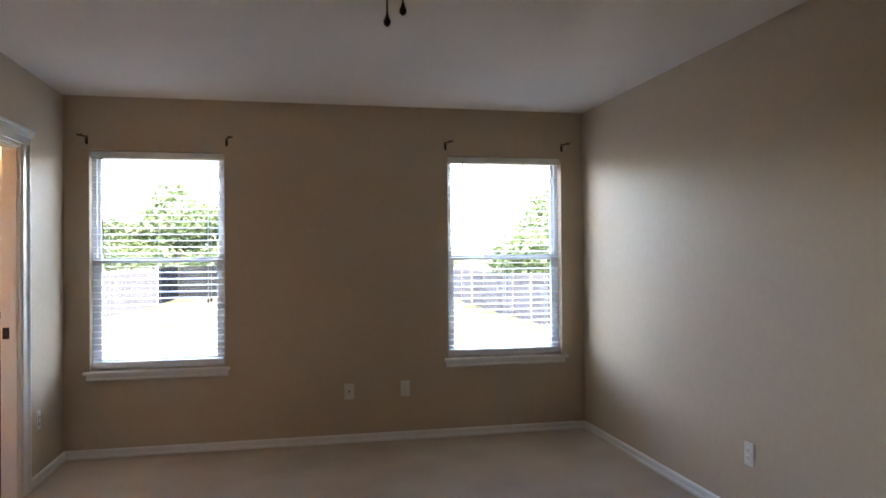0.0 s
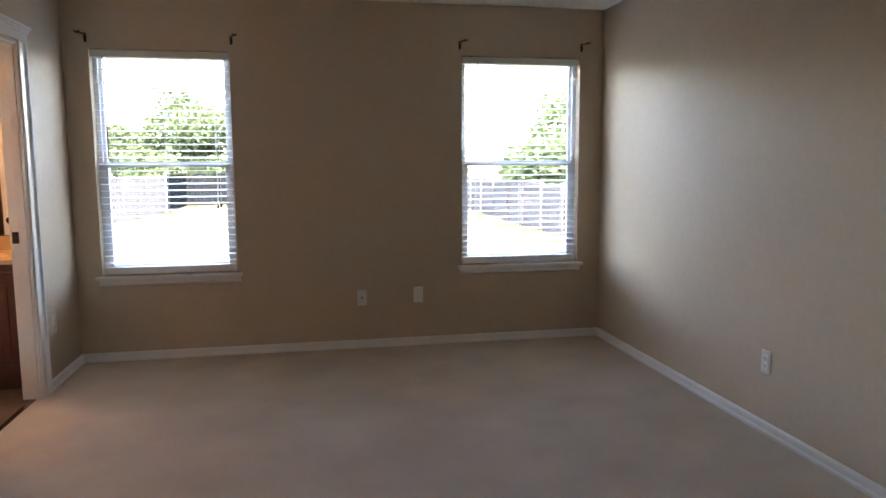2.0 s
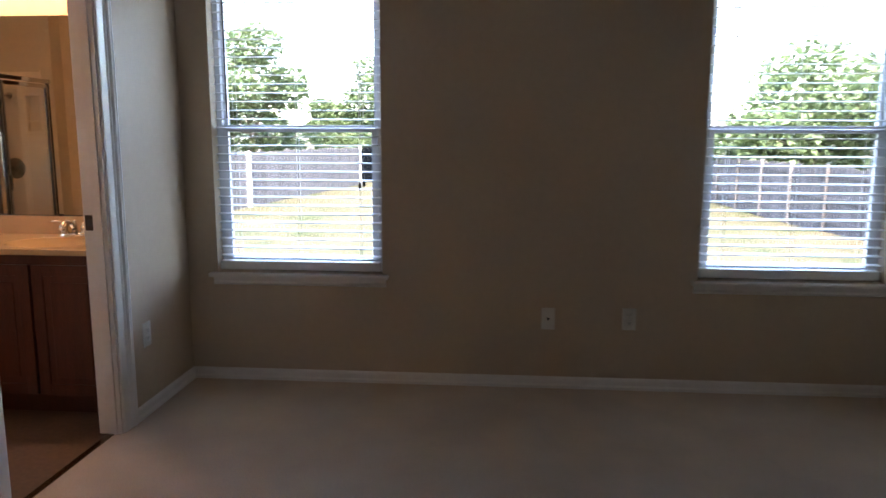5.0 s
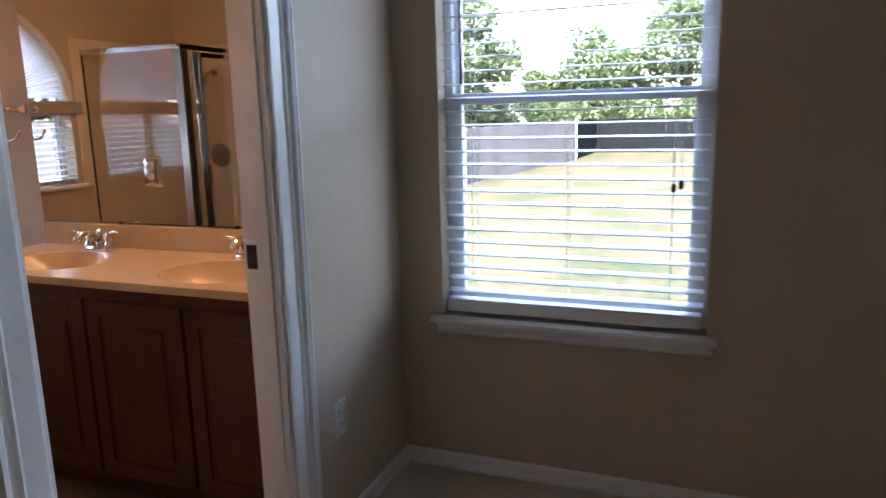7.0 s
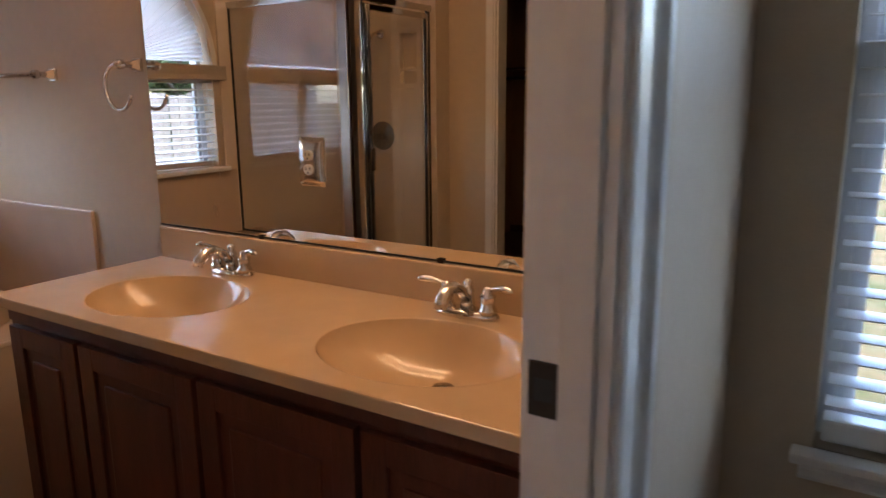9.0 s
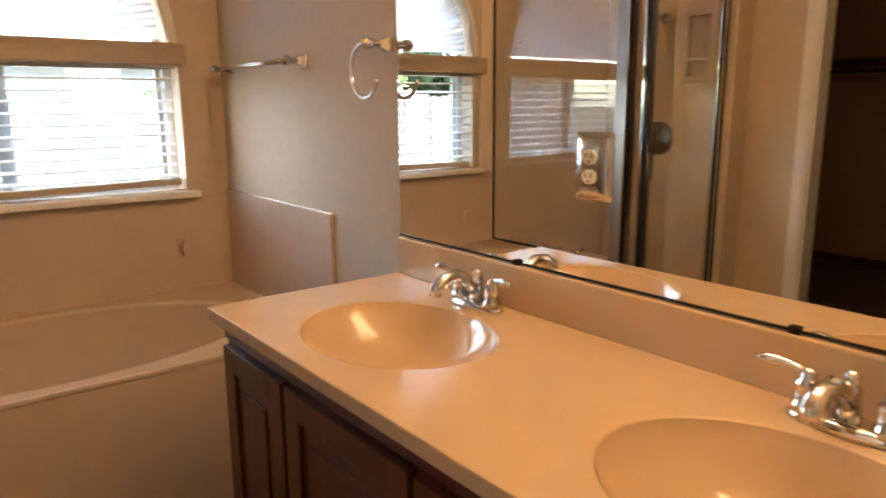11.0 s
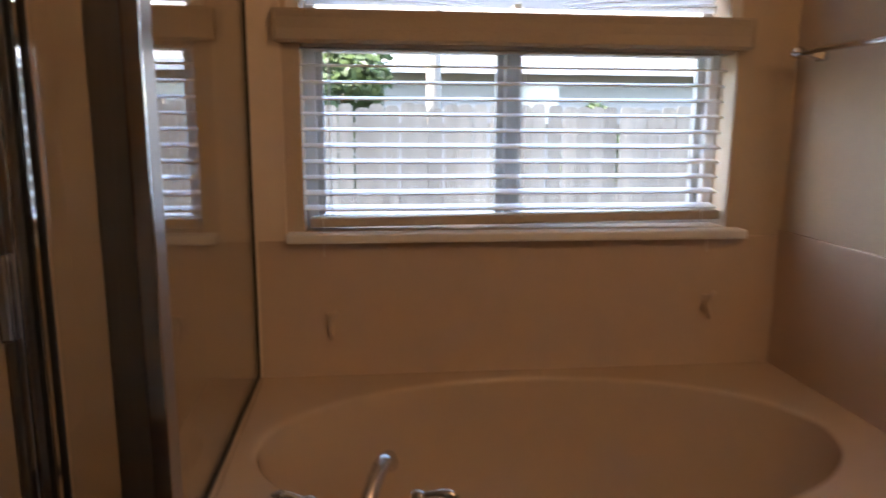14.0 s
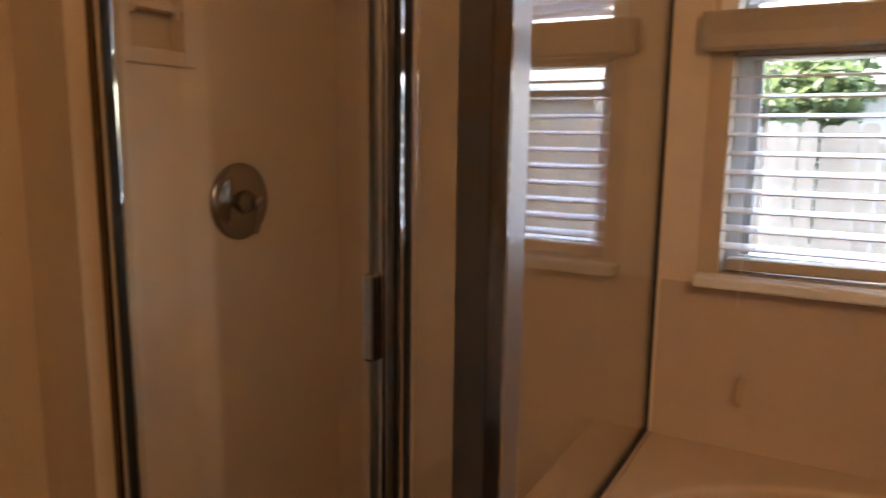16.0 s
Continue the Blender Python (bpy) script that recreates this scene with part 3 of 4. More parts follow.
for (z0, z1) in ((0.22, 0.84), (0.98, 1.60), (1.70, 1.91)):
    for c, d in ((stile, stile + pw), (stile + pw + mull, DW - stile)):
        bm = bmesh.new()
        box(bm, -d, -c, -0.027, -0.009, z0, z1)
        box(bm, -d + 0.028, -c - 0.028, -0.032, -0.003, z0 + 0.028, z1 - 0.028, 0.005)
        part("panel", bm, DOORP, door)
for s in (1, -1):
    kb = lathe(bmesh.new(), [(0.030, 0.0), (0.030, 0.006), (0.012, 0.012), (0.011, 0.03), (0.024, 0.038), (0.029, 0.05), (0.024, 0.062), (0.008, 0.067)], (-DW + 0.065, 0.0 if s > 0 else -0.035, 0.905), "y" if s > 0 else "-y")
    part("knob", kb, BRASS, door, "dark worn brass knob", True)
part("latch_plate", boxes((-DW - 0.002, -DW, -0.030, -0.006, 0.875, 0.935)), BRASS, door)
for hz in (0.2, 1.0, 1.8):
    part("hinge", tube(bmesh.new(), [(0.006, -0.004, hz - 0.045), (0.006, -0.004, hz + 0.045)], 0.007, 8), BRASS, door)


# bathroom window
th = thing("window_3", "sliding window below a half-round window over the tub", "window", (XW - T, AC, bw[2]), kind="structure")
xa, xb = XW - 0.135, XW - 0.085
f = 0.03
sub("window_frame", boxes((xa, xb, bw[0], bw[0] + f, bw[2], bw[3]), (xa, xb, bw[1] - f, bw[1], bw[2], bw[3]), (xa, xb, bw[0] + f, bw[1] - f, bw[2], bw[2] + f), (xa, xb, bw[0] + f, bw[1] - f, bw[3] - f, bw[3]), bev=0.003), VINYLW, th)
sub("meeting_rail", boxes((xa, xb + 0.006, AC - 0.017, AC + 0.013, bw[2] + f, bw[3] - f), bev=0.003), GREYFR, th)
for a, b, x in ((bw[0] + f, AC - 0.02, xa + 0.03), (AC + 0.014, bw[1] - f, xa + 0.012)):
    sub("sash", boxes((x - 0.008, x + 0.012, a, a + 0.018, bw[2] + f, bw[3] - f), (x - 0.008, x + 0.012, b - 0.02, b, bw[2] + f, bw[3] - f), bev=0.002), GREYFR, th)
    p = sub("pane", boxes((x, x + 0.004, a + 0.016, b - 0.012, bw[2] + 0.02, bw[3] - 0.02)), GLASS, th)
    p.visible_shadow = False
bm = bmesh.new()
ins, outs = [], []
for k in range(NA + 1):
    a = math.pi * k / NA
    for rr, store in ((AR - 0.002, outs), (AR - 0.03, ins)):
        store.append([bm.verts.new((x, AC - rr * math.cos(a), AZ + 0.001 + rr * math.sin(a))) for x in (xa, xb)])
for k in range(NA):
    for s in (ins, outs):
        bm.faces.new((s[k][0], s[k][1], s[k + 1][1], s[k + 1][0]))
    for e in (0, 1):
        bm.faces.new((ins[k][e], outs[k][e], outs[k + 1][e], ins[k + 1][e]))
sub("arch_frame", bm, VINYLW, th)
bm = bmesh.new()
c = [bm.verts.new((xa + 0.02, AC - (AR - 0.02) * math.cos(math.pi * k / NA), AZ + (AR - 0.02) * math.sin(math.pi * k / NA))) for k in range(NA + 1)]
bm.faces.new(c)
p = sub("pane", bm, GLASS, th)
p.visible_shadow = False
bm = bmesh.new()
box(bm, XW + 0.001, XW + 0.055, bw[0] - 0.04, bw[1] + 0.035, bw[2] - 0.024, bw[2], 0.006)
box(bm, xb, XW, bw[0], bw[1], bw[2] - 0.024, bw[2] - 0.001)
sub("window_sill", bm, TRIM, th)
bm = bmesh.new()
for k in range(NA):
    a, b = math.pi * k / NA, math.pi * (k + 1) / NA
    vs = []
    for q in (a, b):
        for rr, x in ((AR + 0.001, XW), (AR + 0.001, XW + 0.006), (AR + 0.03, XW + 0.006), (AR + 0.03, XW)):
            vs.append(bm.verts.new((x, AC - rr * math.cos(q), AZ + rr * math.sin(q))))
    for i in range(4):
        bm.faces.new((vs[i], vs[(i + 1) % 4], vs[4 + (i + 1) % 4], vs[4 + i]))
bmesh.ops.remove_doubles(bm, verts=bm.verts, dist=1e-5)
sub("arch_trim", bm, TRIM, th)

# pleated half-round shade
fan_shade = thing("arch_shade", "white pleated fabric fan shade in the half-round window", "window shade", (XW - 0.04, AC, AZ + 0.015))
bm = bmesh.new()
NP = 120
rim, hub = [], []
random.seed(7)
for k in range(NP + 1):
    a = math.pi * k / NP
    d = (0.016 if k % 2 else -0.016) * (0.7 + 0.6 * random.random())
    rr = AR - 0.012 - 0.012 * (k % 2)
    rim.append(bm.verts.new((d, -rr * math.cos(a), max(0.002, rr * math.sin(a)))))
    hub.append(bm.verts.new((d * 0.03, -0.014 * math.cos(a), 0.014 * math.sin(a))))
for k in range(NP):
    bm.faces.new((hub[k], hub[k + 1], rim[k + 1], rim[k]))
part("pleated_fan", bm, PLEAT, fan_shade)
part("hub_clip", boxes((0.0, 0.008, -0.010, 0.010, 0.0, 0.012), bev=0.002), CORD, fan_shade)

# blind with a fabric valance
vb = thing("window_blind", "white slatted blind open over the tub, rail on the sill", "blind", (XW - 0.03, AC, bw[2]))
sub("headrail", boxes((XW - 0.058, XW - 0.006, bw[0] + 0.006, bw[1] - 0.006, bw[3] - 0.028, bw[3] - 0.002), bev=0.003), SLAT, vb)
rail_bm = boxes((XW - 0.056, XW - 0.008, bw[0] + 0.012, bw[1] - 0.012, bw[2] + 0.006, bw[2] + 0.030), bev=0.005)
for v in rail_bm.verts:
    v.co.z += 0.012 * (v.co.y - bw[0])          # hangs a little higher at one end
sub("bottom_rail", rail_bm, VALANCE, vb)
me = slat_mesh(bw[1] - bw[0] - 0.022, 0.05, "y")
for k in range(11):
    ob = new("slat", me)
    ob.parent = vb
    ob.location = (0, 0.002 * math.sin(k * 2.3), 0.054 + 0.0385 * k)
    ob.rotation_euler = (radians(0.1 * math.sin(k)), radians(8 + 1.2 * math.sin(k * 1.9)), 0)
for fy in (0.06, 0.5, 0.94):
    bm = bmesh.new()
    for dx in (-0.026, 0.026):
        yy = bw[0] + (bw[1] - bw[0]) * fy
        tube(bm, [(XW - 0.03 + dx, yy, bw[2] + 0.03), (XW - 0.03 + dx, yy, bw[3] - 0.02)], 0.0011, 5)
    sub("ladder_cord", bm, CORD, vb)
bm = tube(bmesh.new(), [(XW + 0.004, bw[0] + 0.045, bw[3] - 0.03), (XW + 0.006, bw[0] + 0.046, bw[2] + 0.004), (XW + 0.058, bw[0] + 0.05, bw[2] + 0.002), (XW + 0.060, bw[0] + 0.05, 0.88)], 0.0010, 5)
sub("pull_cord", bm, CORD, vb)
bm = tube(bmesh.new(), [(XW + 0.004, bw[1] - 0.07, bw[3] - 0.03), (XW + 0.006, bw[1] - 0.07, 0.95), (XW + 0.058, bw[1] - 0.075, bw[2] + 0.002), (XW + 0.060, bw[1] - 0.077, 0.88)], 0.0010, 5)
sub("pull_cord", bm, CORD, vb)
va = thing("valance", "tan board valance with curved ends between the two windows", "valance", (XW, AC, AZ - 0.04))
bm = bmesh.new()
pv = [(0.002, -0.042), (0.036, -0.042), (0.043, -0.036), (0.041, -0.012), (0.044, 0.012), (0.049, 0.026), (0.049, 0.031), (0.002, 0.034)]
a = [bm.verts.new((XW + o, bw[0] - 0.050, AZ - 0.038 + u)) for o, u in pv]
b = [bm.verts.new((XW + o, bw[1] + 0.012, AZ - 0.038 + u)) for o, u in pv]
for k in range(len(pv)):
    bm.faces.new((a[k], a[(k + 1) % len(pv)], b[(k + 1) % len(pv)], b[k]))
bm.faces.new(a)
bm.faces.new(b)
sub("board", bm, VALANCE, va)
for ye in (bw[0] - 0.050, bw[1] + 0.012):
    s_ = -1 if ye < AC else 1
    bm = boxes((XW + 0.002, XW + 0.044, min(ye + s_ * 0.001, ye + s_ * 0.007), max(ye + s_ * 0.001, ye + s_ * 0.007), AZ - 0.078, AZ - 0.006), bev=0.002)
    sub("end_return", bm, VALANCE, va)


# ---- tub ----
def basin_sheet(bm, x0, x1, y0, y1, z, cx, cy, rx, ry, depth, power, fall, seg=96, drop=0.005):
    """Deck with one smooth oval hollow, ringed out to the deck's edges."""
    angs = [2 * math.pi * k / seg for k in range(seg)]
    angs += [math.atan2(yy - cy, xx - cx) % (2 * math.pi) for xx in (x0, x1) for yy in (y0, y1)]
    angs = sorted(set(round(a, 5) for a in angs))
    inner = [math.sin(math.pi / 2 * k / 26) for k in range(2, 26)]
    prof = [(q, -depth * (1 - q ** power) ** fall - drop) for q in inner]
    prof += [(1.0, -1.25 * drop), (1.008, -0.64 * drop), (1.02, -0.24 * drop), (1.04, -0.06 * drop), (1.07, 0.0)]
    rings = []
    for q, h in prof:
        rings.append([bm.verts.new((cx + rx * q * math.cos(a), cy + ry * q * math.sin(a), z + h)) for a in angs])
    edge = []
    for a in angs:
        px_, py_ = rx * 1.07 * math.cos(a), ry * 1.07 * math.sin(a)
        ks = []
        if abs(px_) > 1e-6:
            ks.append(((x1 if px_ > 0 else x0) - cx) / px_)
        if abs(py_) > 1e-6:
            ks.append(((y1 if py_ > 0 else y0) - cy) / py_)
        f_ = max(1.0, min(ks))
        edge.append((cx + px_ * f_, cy + py_ * f_))
    # corners of the deck
    for xx in (x0, x1):
        for yy in (y0, y1):
            i_ = min(range(len(edge)), key=lambda k: (edge[k][0] - xx) ** 2 + (edge[k][1] - yy) ** 2)
            edge[i_] = (xx, yy)
    for u in (0.3, 0.65, 1.0):
        ring = []
        for k, a in enumerate(angs):
            px_, py_ = cx + rx * 1.07 * math.cos(a), cy + ry * 1.07 * math.sin(a)
            ring.append(bm.verts.new((px_ + (edge[k][0] - px_) * u, py_ + (edge[k][1] - py_) * u, z)))
        rings.append(ring)
    n = len(angs)
    for a, b in zip(rings, rings[1:]):
        for k in range(n):
            bm.faces.new((a[k], a[(k + 1) % n], b[(k + 1) % n], b[k]))
    bm.faces.new(rings[0])
    return bm


tub = thing("bathtub", "cream oval garden bathtub built into a deck under the window", "bathtub", (-2.39, -0.81, 0))
sub("basin", basin_sheet(bmesh.new(), XW + 0.012, TX, YG + 0.0, YN - 0.012, TZ, -2.400, -0.836, 0.335, 0.598, 0.40, 4.2, 0.8, 140), TUBM, tub, smooth=True)
bm = bmesh.new()
box(bm, TX - 0.010, TX + 0.008, YG, YN - 0.012, TZ - 0.016, TZ + 0.001, 0.006)
sub("deck_nosing", bm, TUBM, tub)
sub("apron", boxes((TX - 0.016, TX + 0.005, YG, YN - 0.012, -0.003, TZ - 0.016), bev=0.002), SURROUND, tub, "cream panel skirt")
sub("drain", lathe(bmesh.new(), [(0.03, 0), (0.03, 0.003), (0.01, 0.005)], (-2.36, -1.15, TZ - 0.385)), CHROME, tub, smooth=True)

sur = thing("tub_surround", "cream cultured marble splash panels round the tub", "wall panel", (XW, -0.8, TZ))
PT_ = 0.926
sub("back_panel", boxes((XW + 0.001, XW + 0.013, YG - 0.0, YN - 0.012, TZ - 0.002, PT_ - 0.014), bev=0.002), SURROUND, sur)
sub("side_panel", boxes((XW + 0.013, -1.987, YN - 0.014, YN - 0.001, TZ - 0.30, PT_), bev=0.003), SURROUND, sur)


def lever(bm, at, d, length=0.062):
    """Teardrop lever handle from a post top along a direction."""
    at, d = Vector(at), Vector(d).normalized()
    pts = [at + d * length * t + Vector((0, 0, 0.006 * math.sin(t * 3.1))) for t in (0, 0.2, 0.4, 0.6, 0.8, 0.93, 1.0)]
    tube(bm, pts, [0.006, 0.0045, 0.0052, 0.0075, 0.0078, 0.005, 0.002], 10)


def post(bm, at, s=1.0):
    lathe(bm, [(0.026 * s, 0), (0.027 * s, 0.006 * s), (0.020 * s, 0.012 * s), (0.019 * s, 0.045 * s), (0.021 * s, 0.052 * s), (0.012 * s, 0.060 * s), (0.010 * s, 0.068 * s), (0.014 * s, 0.073 * s), (0.013 * s, 0.081 * s), (0.004 * s, 0.086 * s)], at, seg=20)


tf = thing("tub_faucet", "chrome deck-mounted tub filler with two lever handles", "faucet", (-2.065, -1.21, TZ))
for yy, dv in ((-1.304, (-0.25, -1, 0.1)), (-1.138, (0.25, 1, 0.1))):
    bm = bmesh.new()
    post(bm, (-2.068, yy, TZ), 0.92)
    hd = sub("handle", bm, CHROME, tf, smooth=True)
    bm = bmesh.new()
    lever(bm, (-2.068, yy, TZ + 0.068), dv)
    sub("lever", bm, CHROME, hd, smooth=True)
bm = bmesh.new()
lathe(bm, [(0.031, 0), (0.032, 0.008), (0.024, 0.014), (0.024, 0.05), (0.026, 0.056), (0.016, 0.066), (0.006, 0.07)], (-2.064, -1.222, TZ))
tube(bm, [(-2.069, -1.222, TZ + 0.045), (-2.084, -1.214, TZ + 0.062), (-2.109, -1.204, TZ + 0.080), (-2.139, -1.192, TZ + 0.090), (-2.164, -1.182, TZ + 0.084), (-2.176, -1.178, TZ + 0.070)], [0.015, 0.014, 0.013, 0.014, 0.016, 0.015], 14)
sub("spout", bm, CHROME, tf, smooth=True)


# ---- vanity ----
van = thing("vanity_cabinet", "dark cherry wooden double vanity cabinet with raised-panel doors", "cabinet", ((CX + XE) / 2, CF, 0))
vx0, vx1, vy = CX + 0.022, XE - 0.002, CF + 0.030
sub("body", boxes((vx0, vx1, vy, vy + 0.018, 0.09, CZ - 0.028), (vx0, vx0 + 0.016, vy + 0.018, YN - 0.001, 0.09, CZ - 0.028), (vx1 - 0.016, vx1, vy + 0.018, YN - 0.001, 0.09, CZ - 0.028), (vx0 + 0.016, vx1 - 0.016, vy + 0.018, YN - 0.001, 0.09, 0.106)), CHERRY, van)
sub("toe_kick", boxes((vx0 + 0.02, vx1, vy + 0.07, vy + 0.085, -0.003, 0.09)), CHERRY, van)
sub("top_rail", boxes((vx0 - 0.003, vx1, vy - 0.006, vy - 0.0005, CZ - 0.068, CZ - 0.029), bev=0.002), CHERRY, van)
cuts = [vx0 + 0.012, -1.298, -0.892, -0.478, vx1 - 0.012]
for a, b in zip(cuts, cuts[1:]):
    a, b = a + 0.008, b - 0.008
    z0, z1 = 0.115, CZ - 0.076
    bm = bmesh.new()
    s = 0.052
    for q in ((a, a + s, z0, z1), (b - s, b, z0, z1), (a + s, b - s, z0, z0 + s), (a + s, b - s, z1 - s, z1)):
        box(bm, q[0], q[1], vy - 0.020, vy - 0.001, q[2], q[3], 0.002)
    dr = sub("door", bm, CHERRY, van)
    bm = bmesh.new()
    box(bm, a + s, b - s, vy - 0.012, vy - 0.002, z0 + s, z1 - s)
    box(bm, a + s + 0.03, b - s - 0.03, vy - 0.018, vy - 0.004, z0 + s + 0.03, z1 - s - 0.03, 0.005)
    sub("raised_panel", bm, CHERRY, dr)

ctr = thing("countertop", "cream cultured marble countertop with two moulded oval sinks", "countertop", ((CX + XE) / 2, -0.4, CZ))
S1, S2 = -1.238, -0.492
SY = -0.408
SM, SD = (S1 + S2) / 2, 0.108
bm = bmesh.new()
basin_sheet(bm, CX, SM, CF, YN - 0.020, CZ, S1, SY, 0.216, 0.172, SD, 2.4, 0.8, 96, 0.0014)
basin_sheet(bm, SM, XE - 0.001, CF, YN - 0.020, CZ, S2, SY, 0.216, 0.172, SD, 2.4, 0.8, 96, 0.0014)
bmesh.ops.remove_doubles(bm, verts=bm.verts, dist=1e-5)
sub("slab", bm, MARBLE, ctr, smooth=True)
bm = bmesh.new()
box(bm, CX - 0.003, XE - 0.001, CF - 0.004, CF + 0.004, CZ - 0.028, CZ + 0.0005, 0.004)
box(bm, CX - 0.004, CX + 0.004, CF + 0.004, YN - 0.001, CZ - 0.028, CZ + 0.0005, 0.004)
sub("edge", bm, MARBLE, ctr)
sub("backsplash", boxes((CX, XE - 0.001, YN - 0.020, YN - 0.001, CZ - 0.002, CZ + 0.094), bev=0.004), MARBLE, ctr)
for sx_ in (S1, S2):
    bm = lathe(bmesh.new(), [(0.029, 0.0), (0.029, 0.004), (0.024, 0.005)], (sx_ + 0.025, SY + 0.042, CZ - SD + 0.001))
    dn = sub("drain", bm, CHROME, ctr, smooth=True)
    sub("stopper", lathe(bmesh.new(), [(0.008, 0.003), (0.021, 0.010), (0.021, 0.017), (0.004, 0.02)], (sx_ + 0.025, SY + 0.042, CZ - SD + 0.001)), BRASS, dn, smooth=True)


def basin_faucet(x):
    y = YN - 0.068
    th_ = thing("basin_faucet", "chrome centerset faucet with two lever handles on the countertop", "faucet", (x, y, CZ), group="basin faucets")
    sub("base_plate", lathe(bmesh.new(), [(0.078, 0.0), (0.080, 0.006), (0.074, 0.014), (0.06, 0.017)], (x, y, CZ), sy=0.36, seg=28), CHROME, th_, smooth=True)
    for s in (-1, 1):
        bm = bmesh.new()
        lathe(bm, [(0.022, 0.012), (0.020, 0.022), (0.015, 0.030), (0.016, 0.046), (0.018, 0.052), (0.010, 0.058), (0.011, 0.066), (0.004, 0.072)], (x + s * 0.052, y, CZ))
        hd = sub("handle", bm, CHROME, th_, smooth=True)
        bm = bmesh.new()
        lever(bm, (x + s * 0.052, y, CZ + 0.064), (s, -0.25, 0.12), 0.07)
        sub("lever", bm, CHROME, hd, smooth=True)
    bm = bmesh.new()
    lathe(bm, [(0.018, 0.012), (0.016, 0.03), (0.013, 0.05), (0.015, 0.058), (0.009, 0.068), (0.011, 0.076), (0.004, 0.083)], (x, y + 0.004, CZ))
    tube(bm, [(x, y, CZ + 0.035), (x, y - 0.025, CZ + 0.062), (x, y - 0.055, CZ + 0.078), (x, y - 0.085, CZ + 0.074), (x, y - 0.106, CZ + 0.056), (x, y - 0.110, CZ + 0.042)], [0.012, 0.0125, 0.013, 0.0145, 0.0155, 0.013], 14)
    sub("spout", bm, CHROME, th_, smooth=True)


basin_faucet(S1 - 0.024)
basin_faucet(S2 - 0.024)

# mirror, its clips and the clear-plated outlet set through it
MZ0, MZ1 = CZ + 0.099, 1.93
mir = thing("wall_mirror", "large frameless wall mirror above the double vanity", "mirror", (-0.86, YN, MZ0))
sub("glass", boxes((-1.632, -0.14, YN - 0.006, YN - 0.001, MZ0, MZ1)), MIRROR, mir)
sub("bottom_channel", boxes((-1.632, -0.14, YN - 0.009, YN - 0.0065, MZ0 - 0.002, MZ0 + 0.0015)), GASKET, mir, "dark thin channel")
for mx_ in (-1.2, -0.62):
    sub("clip", boxes((mx_ - 0.009, mx_ + 0.009, YN - 0.0115, YN - 0.0092, MZ0 - 0.005, MZ0 + 0.007), bev=0.001), BRONZE, mir)
ou = thing("mirror_outlet", "white duplex outlet in a mirrored cover plate on the mirror", "outlet", (-1.005, YN - 0.006, 1.127))
bm = bmesh.new()
gp = [[bm.verts.new((0.042 * u / 8, -0.0005 - 0.004 * (abs(u) < 8 and abs(v) < 8) - 0.007 * (1 - (u / 8) ** 4) * (1 - (v / 8) ** 4) - 0.003 * (u + 8) / 16 * (abs(u) < 8 and abs(v) < 8), 0.062 * v / 8)) for v in range(-8, 9)] for u in range(-8, 9)]
for i in range(16):
    for j in range(16):
        bm.faces.new((gp[i][j], gp[i + 1][j], gp[i + 1][j + 1], gp[i][j + 1]))
part("cover", bm, CHROME, ou, "mirrored cover plate", True)
for z in (0.0178, -0.0178):
    fz = part("receptacle", lathe(bmesh.new(), [(0.0158, 0.008), (0.0158, 0.0165), (0.011, 0.017)], (0, 0, z), "-y", sy=0.86, seg=18), PLASTIC, ou)
    for a in (-0.0065, 0.0065):
        part("slot", boxes((a - 0.0011, a + 0.0011, -0.0177, -0.0167, z - 0.001, z + 0.007)), DARKSLOT, fz)
    part("slot", boxes((-0.002, 0.002, -0.0177, -0.0167, z - 0.010, z - 0.006)), DARKSLOT, fz)

# vanity light above the mirror
vl = thing("vanity_light", "chrome vanity light bar with glowing warm globes above the mirror", "wall lamp", (-0.86, YN, 2.08))
sub("back_bar", boxes((-1.32, -0.22, YN - 0.028, YN - 0.001, 2.055, 2.145), bev=0.006), CHROME, vl)
for k in range(6):
    x = -1.20 + 0.172 * k
    gl = sub("socket", tube(bmesh.new(), [(x, YN - 0.028, 2.10), (x, YN - 0.082, 2.10)], 0.022, 14), CHROME, vl, smooth=True)
    bm = bmesh.new()
    bmesh.ops.create_uvsphere(bm, u_segments=16, v_segments=10, radius=0.047)
    bmesh.ops.translate(bm, verts=bm.verts, vec=(x, YN - 0.125, 2.10))
    sub("globe", bm, BULB, gl, "glowing frosted globe", True)

# towel bar and ring
RZ = 1.374


def rosette(bm, x, z, s=0.019):
    box(bm, x - s, x + s, YN - 0.010, YN - 0.001, z - s, z + s, 0.003)
    r = bmesh.ops.create_cone(bm, segments=4, radius1=s * 1.25, radius2=0.010, depth=0.026, cap_ends=True)
    m = Matrix.Translation((x, YN - 0.022, z)) @ Matrix.Rotation(radians(90), 4, "X") @ Matrix.Rotation(radians(45), 4, "Z")
    bmesh.ops.transform(bm, matrix=m, verts=r["verts"])
    lathe(bm, [(0.010, 0.03), (0.009, 0.05), (0.014, 0.056), (0.015, 0.070), (0.011, 0.078), (0.003, 0.082)], (x, YN, z), "-y", 14)


